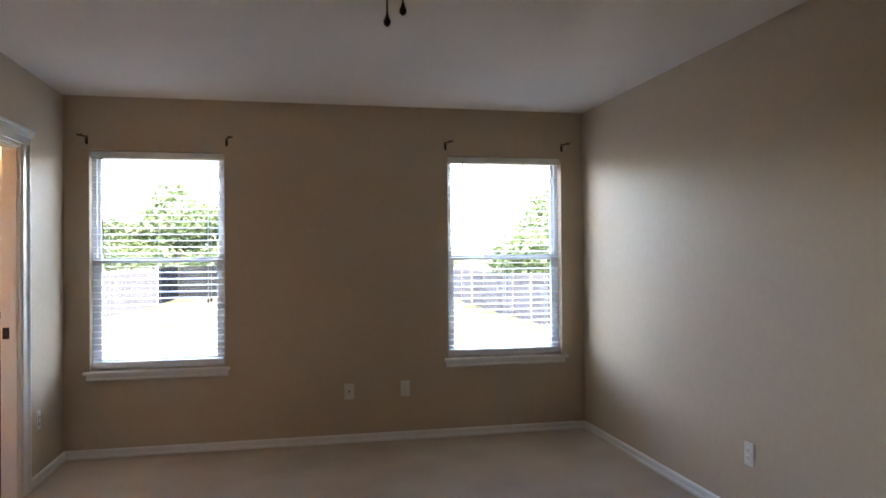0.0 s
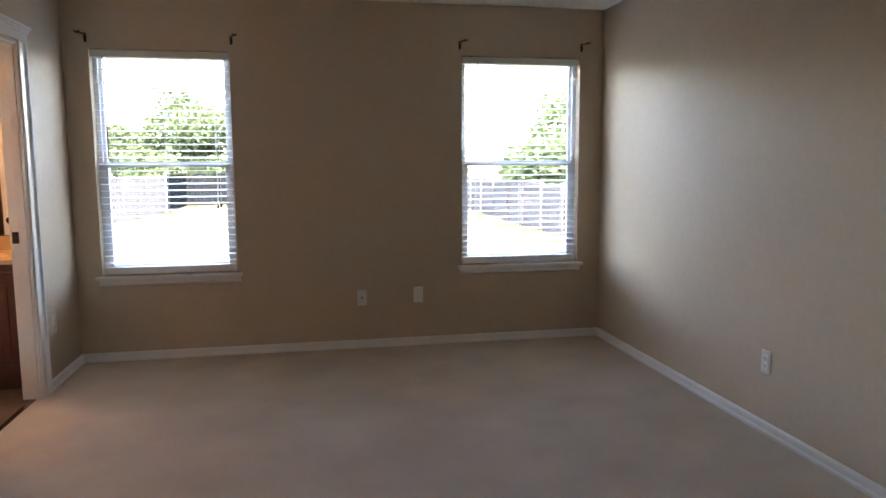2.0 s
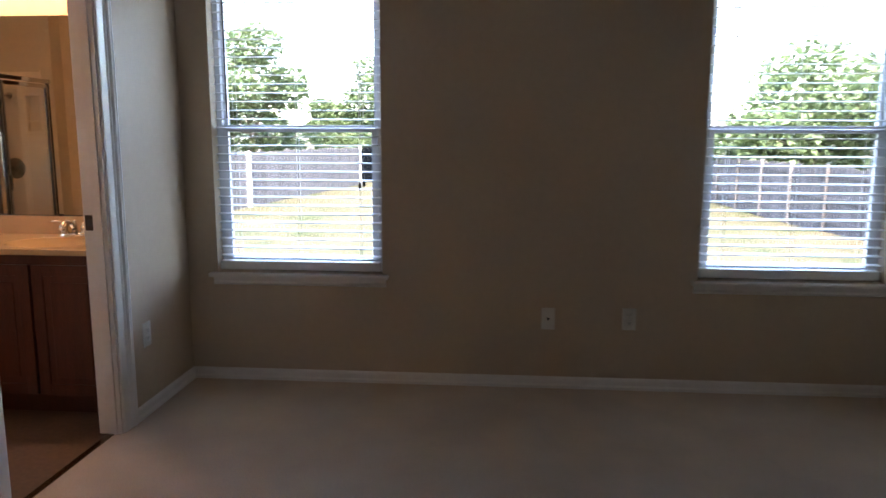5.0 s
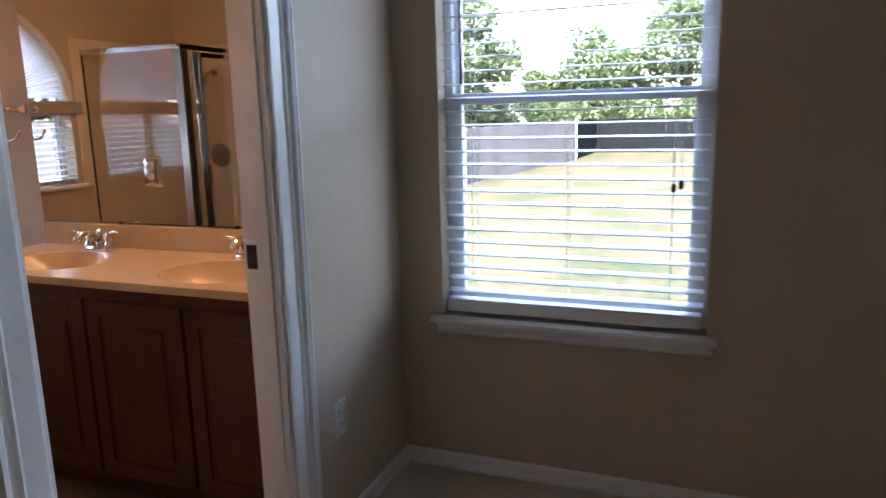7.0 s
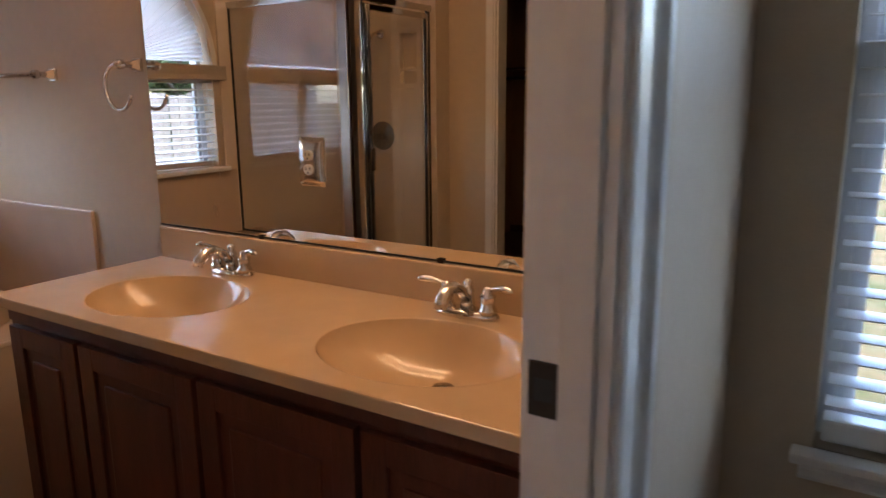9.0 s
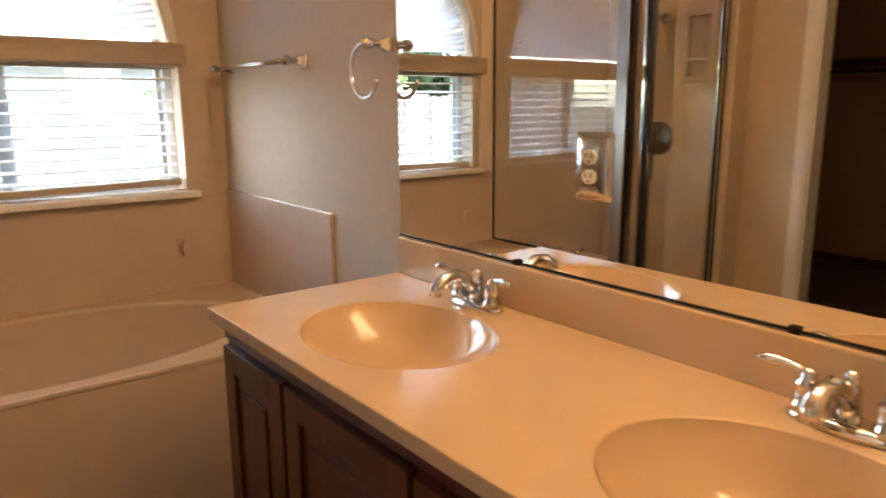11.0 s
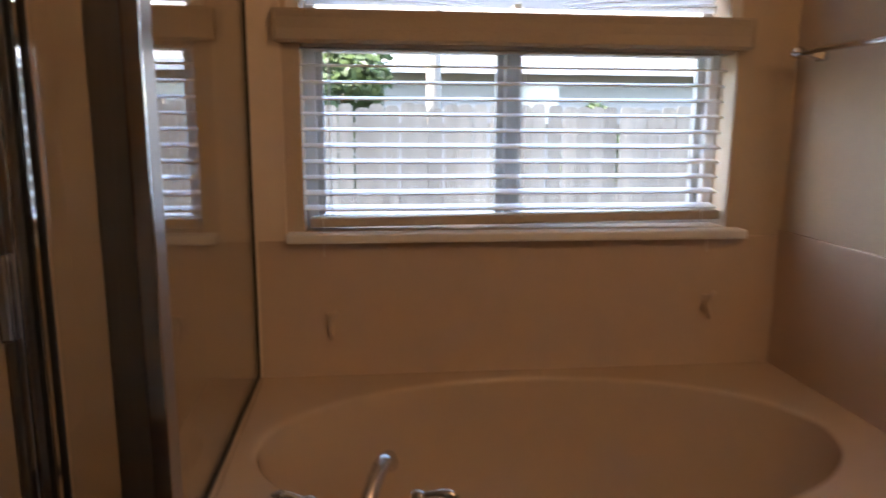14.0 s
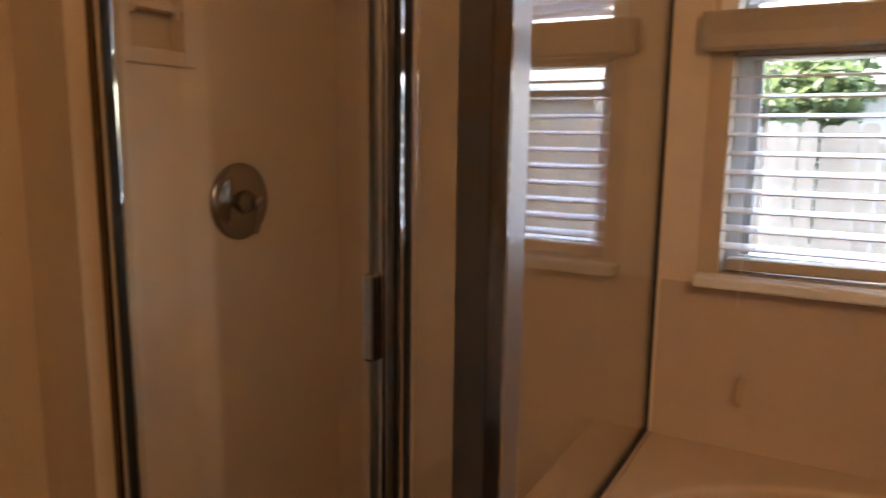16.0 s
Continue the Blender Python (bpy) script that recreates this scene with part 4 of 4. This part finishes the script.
tb = thing("towel_bar", "chrome towel bar on square rosettes above the tub end", "towel bar", (-2.38, YN, RZ - 0.005))
for x in (-2.702, -2.124):
    bm = bmesh.new()
    rosette(bm, x, RZ - 0.005)
    sub("bracket", bm, CHROME, tb)
sub("bar", tube(bmesh.new(), [(-2.702, YN - 0.063, RZ - 0.005), (-2.124, YN - 0.063, RZ - 0.005)], 0.0075, 12), CHROME, tb, smooth=True)
tr = thing("towel_ring", "chrome open towel ring beside the mirror", "towel ring", (-1.674, YN, RZ + 0.012))
bm = bmesh.new()
rosette(bm, -1.674, RZ + 0.012)
sub("bracket", bm, CHROME, tr)
bm = bmesh.new()
rc = Vector((-1.690, YN - 0.066, RZ - 0.052))
tube(bm, [rc + Vector((0.062 * math.cos(a), 0, 0.066 * math.sin(a))) for a in (radians(78 + 262 * k / 30) for k in range(31))], 0.0055, 10)
sub("ring", bm, CHROME, tr, smooth=True)

# ---- shower ----
SX0, SY0 = XW, YS
sh = thing("shower_enclosure", "framed clear glass shower with chrome header and pivot door", "shower", (-2.3, -1.95, 0))
HZ = 1.785
SLANT = 0.006                                # the side glass runs a hair off square


def slanted(bm):
    for v in bm.verts:
        v.co.y -= SLANT * (v.co.x - XW)
    return bm


FW = 0.028
bm = slanted(boxes((XW + 0.002, XP - 0.024, YG - 0.030, YG - 0.001, HZ - 0.034, HZ), bev=0.004))
box(bm, XP - 0.023, XP + 0.026, YF, PY + 0.034, HZ - 0.034, HZ, 0.004)
sub("header", bm, CHROME, sh)
sub("corner_post", boxes((XP - 0.030, XP + 0.024, PY - 0.034, PY + 0.034, 0.10, HZ - 0.034), bev=0.004), BRUSHED, sh, "brushed metal corner post")
sub("edge_strip", boxes((XP + 0.0245, XP + 0.030, PY + 0.012, PY + 0.036, 0.10, HZ - 0.034), bev=0.002), CHROME, sh, "bright chrome edge strip of the corner post")
sub("side_channel", boxes((XW + 0.013, XW + 0.019, YG - 0.019, YG - 0.007, TZ, HZ - 0.034), bev=0.001), GASKET, sh)
sub("sill_channel", slanted(boxes((XW + 0.019, XP - 0.03, YG - 0.019, YG - 0.007, TZ + 0.002, TZ + 0.011), bev=0.001)), GASKET, sh)
p = sub("side_glass", slanted(boxes((XW + 0.018, XP - 0.024, YG - 0.016, YG - 0.010, TZ + 0.01, HZ - 0.03))), SGLASS, sh)
p.visible_shadow = False
sub("knee_wall", boxes((XW + 0.001, TX - 0.003, YG - 0.13, YG - 0.001, -0.003, TZ + 0.001)), SURROUND, sh)
jy = PY - 0.114
sub("strike_jamb", boxes((XP + 0.006, XP + 0.014, jy + 0.001, jy + 0.010, 0.10, HZ - 0.034), bev=0.002), GASKET, sh)
p = sub("fixed_glass", boxes((XP - 0.003, XP + 0.003, jy + 0.012, PY - 0.034, 0.11, HZ - 0.034)), SGLASS, sh)
p.visible_shadow = False
sub("wall_jamb", boxes((XP - 0.010, XP + 0.014, YF, YF + 0.018, 0.10, HZ - 0.034), bev=0.003), BRASS, sh)
sub("curb", boxes((XP - 0.055, XP + 0.055, YF, YG - 0.131, -0.003, 0.10), bev=0.008), SURROUND, sh)
sub("shower_pan", boxes((XW, XP - 0.055, YS, YG - 0.131, -0.003, 0.05)), SURROUND, sh)
pd0, pd1 = YF + 0.020, jy - 0.004
bm = boxes((XP - 0.012, XP + 0.012, pd0, pd0 + FW * 0.6, 0.115, HZ - 0.042), (XP - 0.012, XP + 0.014, pd1 - 0.05, pd1, 0.115, HZ - 0.042), (XP - 0.012, XP + 0.012, pd0 + FW * 0.6, pd1 - 0.05, 0.115, 0.145), (XP - 0.012, XP + 0.012, pd0 + FW * 0.6, pd1 - 0.05, HZ - 0.072, HZ - 0.042), bev=0.003)
sd = sub("door_frame", bm, CHROME, sh)
for o in (-0.001, 0.003):
    sub("seal", boxes((XP + 0.013, XP + 0.0155, pd1 + o - 0.0075, pd1 + o - 0.0045, 0.12, HZ - 0.045)), GASKET, sd)
sub("seal", boxes((XP - 0.004, XP + 0.0125, pd0 + 0.017, pd0 + 0.019, 0.12, HZ - 0.045)), GASKET, sd)
for q, (w_, o_) in enumerate(((0.010, 0.006), (0.007, 0.020), (0.009, 0.032))):
    sub("rib", boxes((XP + 0.0142, XP + 0.0185 - 0.001 * q, pd1 - 0.05 + o_, pd1 - 0.05 + o_ + w_, 0.12, HZ - 0.046), bev=0.0015), BRUSHED if q != 1 else CHROME, sd)
p = sub("door_glass", boxes((XP - 0.003, XP + 0.003, pd0 + 0.016, pd1 - 0.045, 0.14, HZ - 0.07)), SGLASS, sd)
p.visible_shadow = False
bm = boxes((XP + 0.015, XP + 0.030, pd1 - 0.047, pd1 - 0.030, 0.918, 1.034), bev=0.004)
sub("pull_handle", bm, CHROME, sd, "short flat metal pull")

ss = thing("shower_surround", "cream cultured marble shower wall panels with a soap niche", "wall panel", (-2.3, YS, 0.05))
SPT = 1.86
n0, n1, nz0, nz1 = -2.293, -2.171, 1.369, 1.66
bm = boxes((XW + 0.012, n0, YS + 0.001, YS + 0.03, 0.05, SPT), (n1, XP - 0.051, YS + 0.001, YS + 0.03, 0.05, SPT), (n0, n1, YS + 0.001, YS + 0.03, 0.05, nz0), (n0, n1, YS + 0.001, YS + 0.03, nz1, SPT))
sub("back_panel", bm, SHPANEL, ss)
sub("side_panel", boxes((XW + 0.001, XW + 0.012, YS, YG - 0.131, 0.05, SPT), (XW + 0.001, XW + 0.0125, YG - 0.131, YG + 0.07, TZ, SPT), bev=0.002), SHPANEL, ss)
sub("return_panel", boxes((XP - 0.060, XP - 0.051, YS + 0.03, YF - 0.001, 0.05, SPT), bev=0.002), SHPANEL, ss)
bm = bmesh.new()
for q in ((n0 - 0.03, n0, nz0 - 0.03, nz1 + 0.03), (n1, n1 + 0.03, nz0 - 0.03, nz1 + 0.03), (n0, n1, nz0 - 0.03, nz0), (n0, n1, nz1, nz1 + 0.03)):
    box(bm, q[0], q[1], YS + 0.0305, YS + 0.040, q[2], q[3], 0.003)
nf = sub("niche_frame", bm, SHPANEL, ss)
sub("niche_shelf", boxes((n0, n1, YS + 0.002, YS + 0.038, nz0 + 0.075, nz0 + 0.088), bev=0.004), SHPANEL, nf)
bm = bmesh.new()
for k in range(13):
    a0 = math.pi * k / 12
    tube(bm, [((n0 + n1) / 2 + 0.055 * math.cos(a0), YS + 0.032, nz0 + 0.062 + 0.03 * math.sin(a0)), ((n0 + n1) / 2 + 0.055 * math.cos(min(math.pi, a0 + 0.27)), YS + 0.032, nz0 + 0.062 + 0.03 * math.sin(min(math.pi, a0 + 0.27)))], 0.006, 6)
sub("niche_lip", bm, SHPANEL, nf)

VX_, VZ_ = -2.437, 1.055
sv = thing("shower_valve", "round chrome shower valve with a lever handle", "faucet", (VX_, YS + 0.03, VZ_))
part("escutcheon", lathe(bmesh.new(), [(0.088, 0.001), (0.088, 0.006), (0.078, 0.011), (0.074, 0.009), (0.066, 0.014), (0.03, 0.017)], (0, 0, 0), "y", 32), DIMCHROME, sv, smooth=True)
part("stem", lathe(bmesh.new(), [(0.028, 0.015), (0.024, 0.03), (0.015, 0.04), (0.013, 0.06), (0.017, 0.066), (0.014, 0.076), (0.004, 0.08)], (0, 0, 0), "y", 18), DIMCHROME, sv, smooth=True)
bm = bmesh.new()
tube(bm, [(0, 0.066, 0), (0.01, 0.072, -0.014), (0.02, 0.076, -0.034), (0.026, 0.078, -0.056), (0.028, 0.078, -0.066)], [0.006, 0.005, 0.007, 0.007, 0.003], 10)
part("lever", bm, DIMCHROME, sv, smooth=True)
hd = thing("shower_sprayer", "small chrome shower head on a bent arm", "shower head", (VX_, YS + 0.03, 1.665))
part("flange", lathe(bmesh.new(), [(0.028, 0.001), (0.026, 0.006), (0.012, 0.012)], (0, 0, 0), "y", 18), CHROME, hd, smooth=True)
part("arm", tube(bmesh.new(), [(0, 0.005, 0), (0, 0.05, 0.004), (0, 0.09, -0.014), (0, 0.115, -0.04)], 0.009, 12), CHROME, hd, smooth=True)
bm = bmesh.new()
lathe(bm, [(0.010, 0.0), (0.013, -0.012), (0.026, -0.04), (0.028, -0.05), (0.02, -0.053)], (0, 0, 0), "z", 18)
bmesh.ops.transform(bm, matrix=Matrix.Translation((0, 0.112, -0.036)) @ Matrix.Rotation(radians(32), 4, "X"), verts=bm.verts)
part("rose", bm, CHROME, hd, smooth=True)


# cord cleats on the tub panel
for yy, zz in ((-1.305, 0.705), (-0.322, 0.735)):
    cl = thing("cord_cleat", "small cream blind cord cleat on the splash panel", "cord cleat", (XW + 0.013, yy, zz), group="cord cleats")
    part("base", boxes((0.0, 0.008, -0.011, 0.011, -0.022, 0.022), bev=0.002), SURROUND, cl)
    part("horn", tube(bmesh.new(), [(0.020, 0.004, -0.040), (0.021, 0.001, -0.022), (0.009, 0, 0), (0.020, 0.004, 0.018), (0.019, 0.016, 0.033)], [0.004, 0.006, 0.007, 0.006, 0.004], 8), SURROUND, cl, smooth=True)
    part("screw", lathe(bmesh.new(), [(0.0035, 0.007), (0.0035, 0.0095), (0.002, 0.010)], (0, 0.0, -0.015), "x", 8), CHROME, cl)

# ---- outside ----
bm = bmesh.new()
N = 60
gv = []
for i in range(N + 1):
    for j in range(N + 1):
        u, v = (i / N * 2 - 1), (j / N * 2 - 1)
        x, y = 400 * u * abs(u) ** 1.6, 12 + 400 * v * abs(v) ** 1.6
        h = 0.10 * math.sin(x * 0.21) * math.cos(y * 0.17)
        gv.append(bm.verts.new((x, y, GZ - 0.35 * min(1.0, max(0.0, (y - 3.0) / 14.0)) + (h * 0.6 if abs(x) < 60 and abs(y) < 60 else 0))))
for i in range(N):
    for j in range(N):
        a = i * (N + 1) + j
        bm.faces.new((gv[a], gv[a + N + 1], gv[a + N + 2], gv[a + 1]))
tagged(part("ground", bm, GRASS, smooth=True), "sunlit half-dry lawn with bare patches", "lawn", kind="structure")
tagged(part("roof", boxes((XW - T - 0.45, W + T + 0.4, YB - T - 0.4, 0.55, H + 0.25, H + 0.4)), SHINGLE), "roof over the rooms with an eave", "roof", kind="structure")

# fences
random.seed(3)


def picket_mesh(h, w_, wood):
    bm = bmesh.new()
    pts = [(-w_, 0), (w_, 0), (w_, h - 0.03), (w_ - 0.03, h), (-w_ + 0.03, h), (-w_, h - 0.03)]
    a = [bm.verts.new((x, -0.008, z)) for x, z in pts]
    b = [bm.verts.new((x, 0.008, z)) for x, z in pts]
    for k in range(6):
        bm.faces.new((a[k], a[(k + 1) % 6], b[(k + 1) % 6], b[k]))
    bm.faces.new(a)
    bm.faces.new(b)
    return mesh_of("picket", bm, wood)


def fence(name, p0, p1, h, label, rails_in, step=0.147, wood=None, base=GZ, bay=2.4, pw_=0.09):
    p0, p1 = Vector((*p0, base)), Vector((*p1, base))
    d = p1 - p0
    ln_, ang = d.length, math.atan2(d.y, d.x)
    th_ = thing(name, label, "fence", p0, group="yard fences")
    th_.rotation_euler = (0, 0, ang)
    wood = wood or FENCE
    ms = [picket_mesh(h + q, step * 0.47, wood) for q in (-0.02, 0.0, 0.015, 0.03)]
    k, s = 0, 0.0
    while s < ln_ and k < 300:
        ob = new("picket", random.choice(ms))
        ob.parent = th_
        ob.location = (s, random.uniform(-0.004, 0.004), -0.05)
        ob.rotation_euler = (0, radians(random.uniform(-0.5, 0.5)), 0)
        s += step
        k += 1
    for z in (0.3, h * 0.5, h - 0.3):
        ya, yb = sorted((rails_in * 0.015, rails_in * 0.055))
        part("rail", boxes((0, ln_, ya, yb, z, z + 0.085)), wood, th_)
    s = 0.0
    while s < ln_:
        ya, yb = sorted((rails_in * 0.02, rails_in * 0.11))
        part("post", boxes((s, s + pw_, ya, yb, -0.1, h + 0.02), bev=0.006), wood, th_)
        s += bay
    return th_


LOW = GZ - 0.36                              # lawn level at the back
fence("wooden_fence", (-8.0, -7.0), (-8.0, 5.0), 2.02, "pale grey cedar privacy fence along the side yard", 1, 0.147)
side = fence("wooden_fence", (-7.6, 5.2), (-5.1, 31.0), 1.88, "weathered grey wooden fence along the lawn, colour dimmed against glare", 1, wood=YARDWOOD, base=LOW)
part("gate_post", boxes((13.3, 13.42, -0.10, -0.02, -0.1, 1.86), bev=0.01), FASCIA, side, "white post")
part("end_post", boxes((25.99, 26.03, -0.03, 0.02, -0.1, 1.90), bev=0.01), FASCIA, side, "pale end post")
# these two back runs carry the tree shade in their board colour
fence("wooden_fence", (-5.1, 38.0), (9.7, 38.0), 1.83, "fence at the back of the lawn, tree shade put into its near-black colour", 1, wood=SHADEFENCE, base=LOW)
fence("wooden_fence", (-5.2, 31.2), (-5.2, 37.9), 1.83, "fence at the corner of the lawn, tree shade put into its near-black colour", 1, wood=SHADEFENCE, base=LOW)
fence("wooden_fence", (9.8, 38.0), (9.8, 1.0), 1.70, "grey wooden fence with its posts facing the lawn, colour dimmed against glare", -1, wood=YARDWOOD, base=LOW - 0.02, bay=2.15, pw_=0.13)


# trees
def leaf_cloud(blobs, n, size, seed):
    rnd = random.Random(seed)
    verts, faces = [], []
    tot = sum(b[3] ** 2 for b in blobs)
    for bx_, by_, bz_, br in blobs:
        for _ in range(int(n * br ** 2 / tot)):
            v = Vector((rnd.gauss(0, 1), rnd.gauss(0, 1), rnd.gauss(0, 1))).normalized() * br * (0.62 + 0.42 * rnd.random())
            c = Vector((bx_, by_, bz_)) + Vector((v.x, v.y, v.z * 0.8))
            e = Euler((rnd.uniform(-0.9, 0.9), rnd.uniform(-0.9, 0.9), rnd.uniform(0, 6.3))).to_matrix()
            s = size * rnd.uniform(0.6, 1.3)
            i = len(verts)
            for q in ((-0.5, 0, 0), (0, -0.32, 0.06), (0.6, 0, 0), (0, 0.32, 0.06)):
                verts.append(c + e @ (Vector(q) * s))
            faces.append((i, i + 1, i + 2, i + 3))
    me_ = bpy.data.meshes.new("crown")
    me_.from_pydata(verts, [], faces)
    me_.materials.append(LEAF)
    return me_


def make_tree(at, h, r, seed, n=9000, size=0.30):
    rnd = random.Random(seed)
    th_ = thing("tree", "leafy green broadleaf tree behind the fence", "tree", at, group="trees behind the yard")
    bm_ = bmesh.new()
    top = Vector((rnd.uniform(-0.3, 0.3), rnd.uniform(-0.3, 0.3), h * 0.55))
    tube(bm_, [(0, 0, -0.1), (0.03, 0.05, h * 0.2), tuple(top)], [h * 0.035, h * 0.026, h * 0.014], 10)
    blobs = [(0, 0, h * 0.62, r * 0.72), (0, 0, h * 0.34, r * 0.62)]
    for k in range(9):
        a = 2 * math.pi * k / 9 + rnd.uniform(-0.3, 0.3)
        rr = r * rnd.uniform(0.45, 0.8)
        z = h * rnd.uniform(0.24, 0.86)
        if z > h * 0.7:
            rr *= 0.6
        blobs.append((rr * math.cos(a), rr * math.sin(a), z, r * rnd.uniform(0.3, 0.46)))
        tube(bm_, [(0, 0, h * 0.3), (rr * 0.4 * math.cos(a), rr * 0.4 * math.sin(a), (h * 0.3 + z) / 2), (rr * math.cos(a), rr * math.sin(a), z)], [h * 0.014, h * 0.009, h * 0.004], 6)
    part("trunk", bm_, BARK, th_, smooth=True)
    ob = new("crown", leaf_cloud(blobs, n, size, seed))
    ob.parent = th_
    return th_


for k, (tx, ty, hh, rr) in enumerate(((-12.0, 35.0, 8.4, 3.2), (-15.0, 30.0, 7.6, 3.0), (-9.0, 43.0, 5.0, 2.2), (-5.6, 42.0, 7.6, 3.4), (-0.8, 44.0, 9.6, 4.0), (3.6, 43.0, 9.4, 3.8), (7.6, 43.5, 7.6, 3.0), (12.9, 22.5, 6.0, 3.4), (17.5, 17.0, 6.5, 3.4))):
    make_tree((tx, ty, LOW), hh, rr, 11 + k)
hedge = thing("hedge", "dense dark green hedge in shade behind the back fence", "hedge", (0, 40.2, LOW))
rnd_h = random.Random(77)
bm = bmesh.new()
blobs = []
for k in range(15):
    hx = -11.5 + 1.6 * k + rnd_h.uniform(-0.3, 0.3)
    hy = rnd_h.uniform(-0.4, 0.4) + (0.0 if hx > -5 else (hx + 5) * 0.5)
    tube(bm, [(hx, hy, -0.1), (hx + 0.1, hy, 0.8), (hx, hy + 0.1, 1.7)], [0.08, 0.06, 0.03], 6)
    for q in range(3):
        blobs.append((hx + rnd_h.uniform(-0.6, 0.6), hy + rnd_h.uniform(-0.3, 0.3), 0.5 + 0.85 * q + rnd_h.uniform(-0.2, 0.2), rnd_h.uniform(0.85, 1.15)))
part("stems", bm, BARK, hedge, smooth=True)
foliage = new("foliage", leaf_cloud(blobs, 14000, 0.26, 78))
foliage.parent = hedge
make_tree((-9.8, -1.75, GZ), 3.4, 1.05, 41, 4200, 0.15)
make_tree((-9.5, 1.63, GZ), 2.3, 0.5, 42, 2000, 0.11)
make_tree((-9.6, -6.8, GZ), 4.6, 1.7, 43, 3600, 0.22)

# neighbour's house beyond the side fence
nh = thing("neighbour_house", "low grey house with a pale roof beyond the side fence", "house", (-16, 2, GZ))
sub("wall", boxes((-21.0, -14.0, -3.4, 12.0, GZ, 2.25)), SIDING, nh)
bm = bmesh.new()
vs = [bm.verts.new(c) for c in ((-13.4, -3.9, 2.18), (-13.4, 12.5, 2.18), (-17.5, 12.5, 4.5), (-17.5, -3.9, 4.5), (-21.6, -3.9, 2.18), (-21.6, 12.5, 2.18))]
for fc in ((0, 1, 2, 3), (3, 2, 5, 4), (0, 3, 4), (1, 5, 2), (0, 4, 5, 1)):
    bm.faces.new([vs[i] for i in fc])
sub("roof", bm, SHINGLE, nh)
sub("fascia", boxes((-13.40, -13.36, -3.9, 12.5, 2.02, 2.20)), FASCIA, nh)
for wy in (1.4, 6.5):
    wd = sub("window", boxes((-14.0, -13.95, wy, wy + 0.9, 1.0, 1.9), bev=0.01), FASCIA, nh)
    sub("pane", boxes((-13.949, -13.945, wy + 0.06, wy + 0.84, 1.06, 1.84)), GLASS, wd)
pole = thing("utility_pole", "grey utility post behind the side fence", "post", (-9.2, -0.45, GZ))
part("shaft", tube(bmesh.new(), [(0, 0, -0.1), (0, 0, 4.2)], [0.09, 0.08], 10), FENCE, pole, smooth=True)
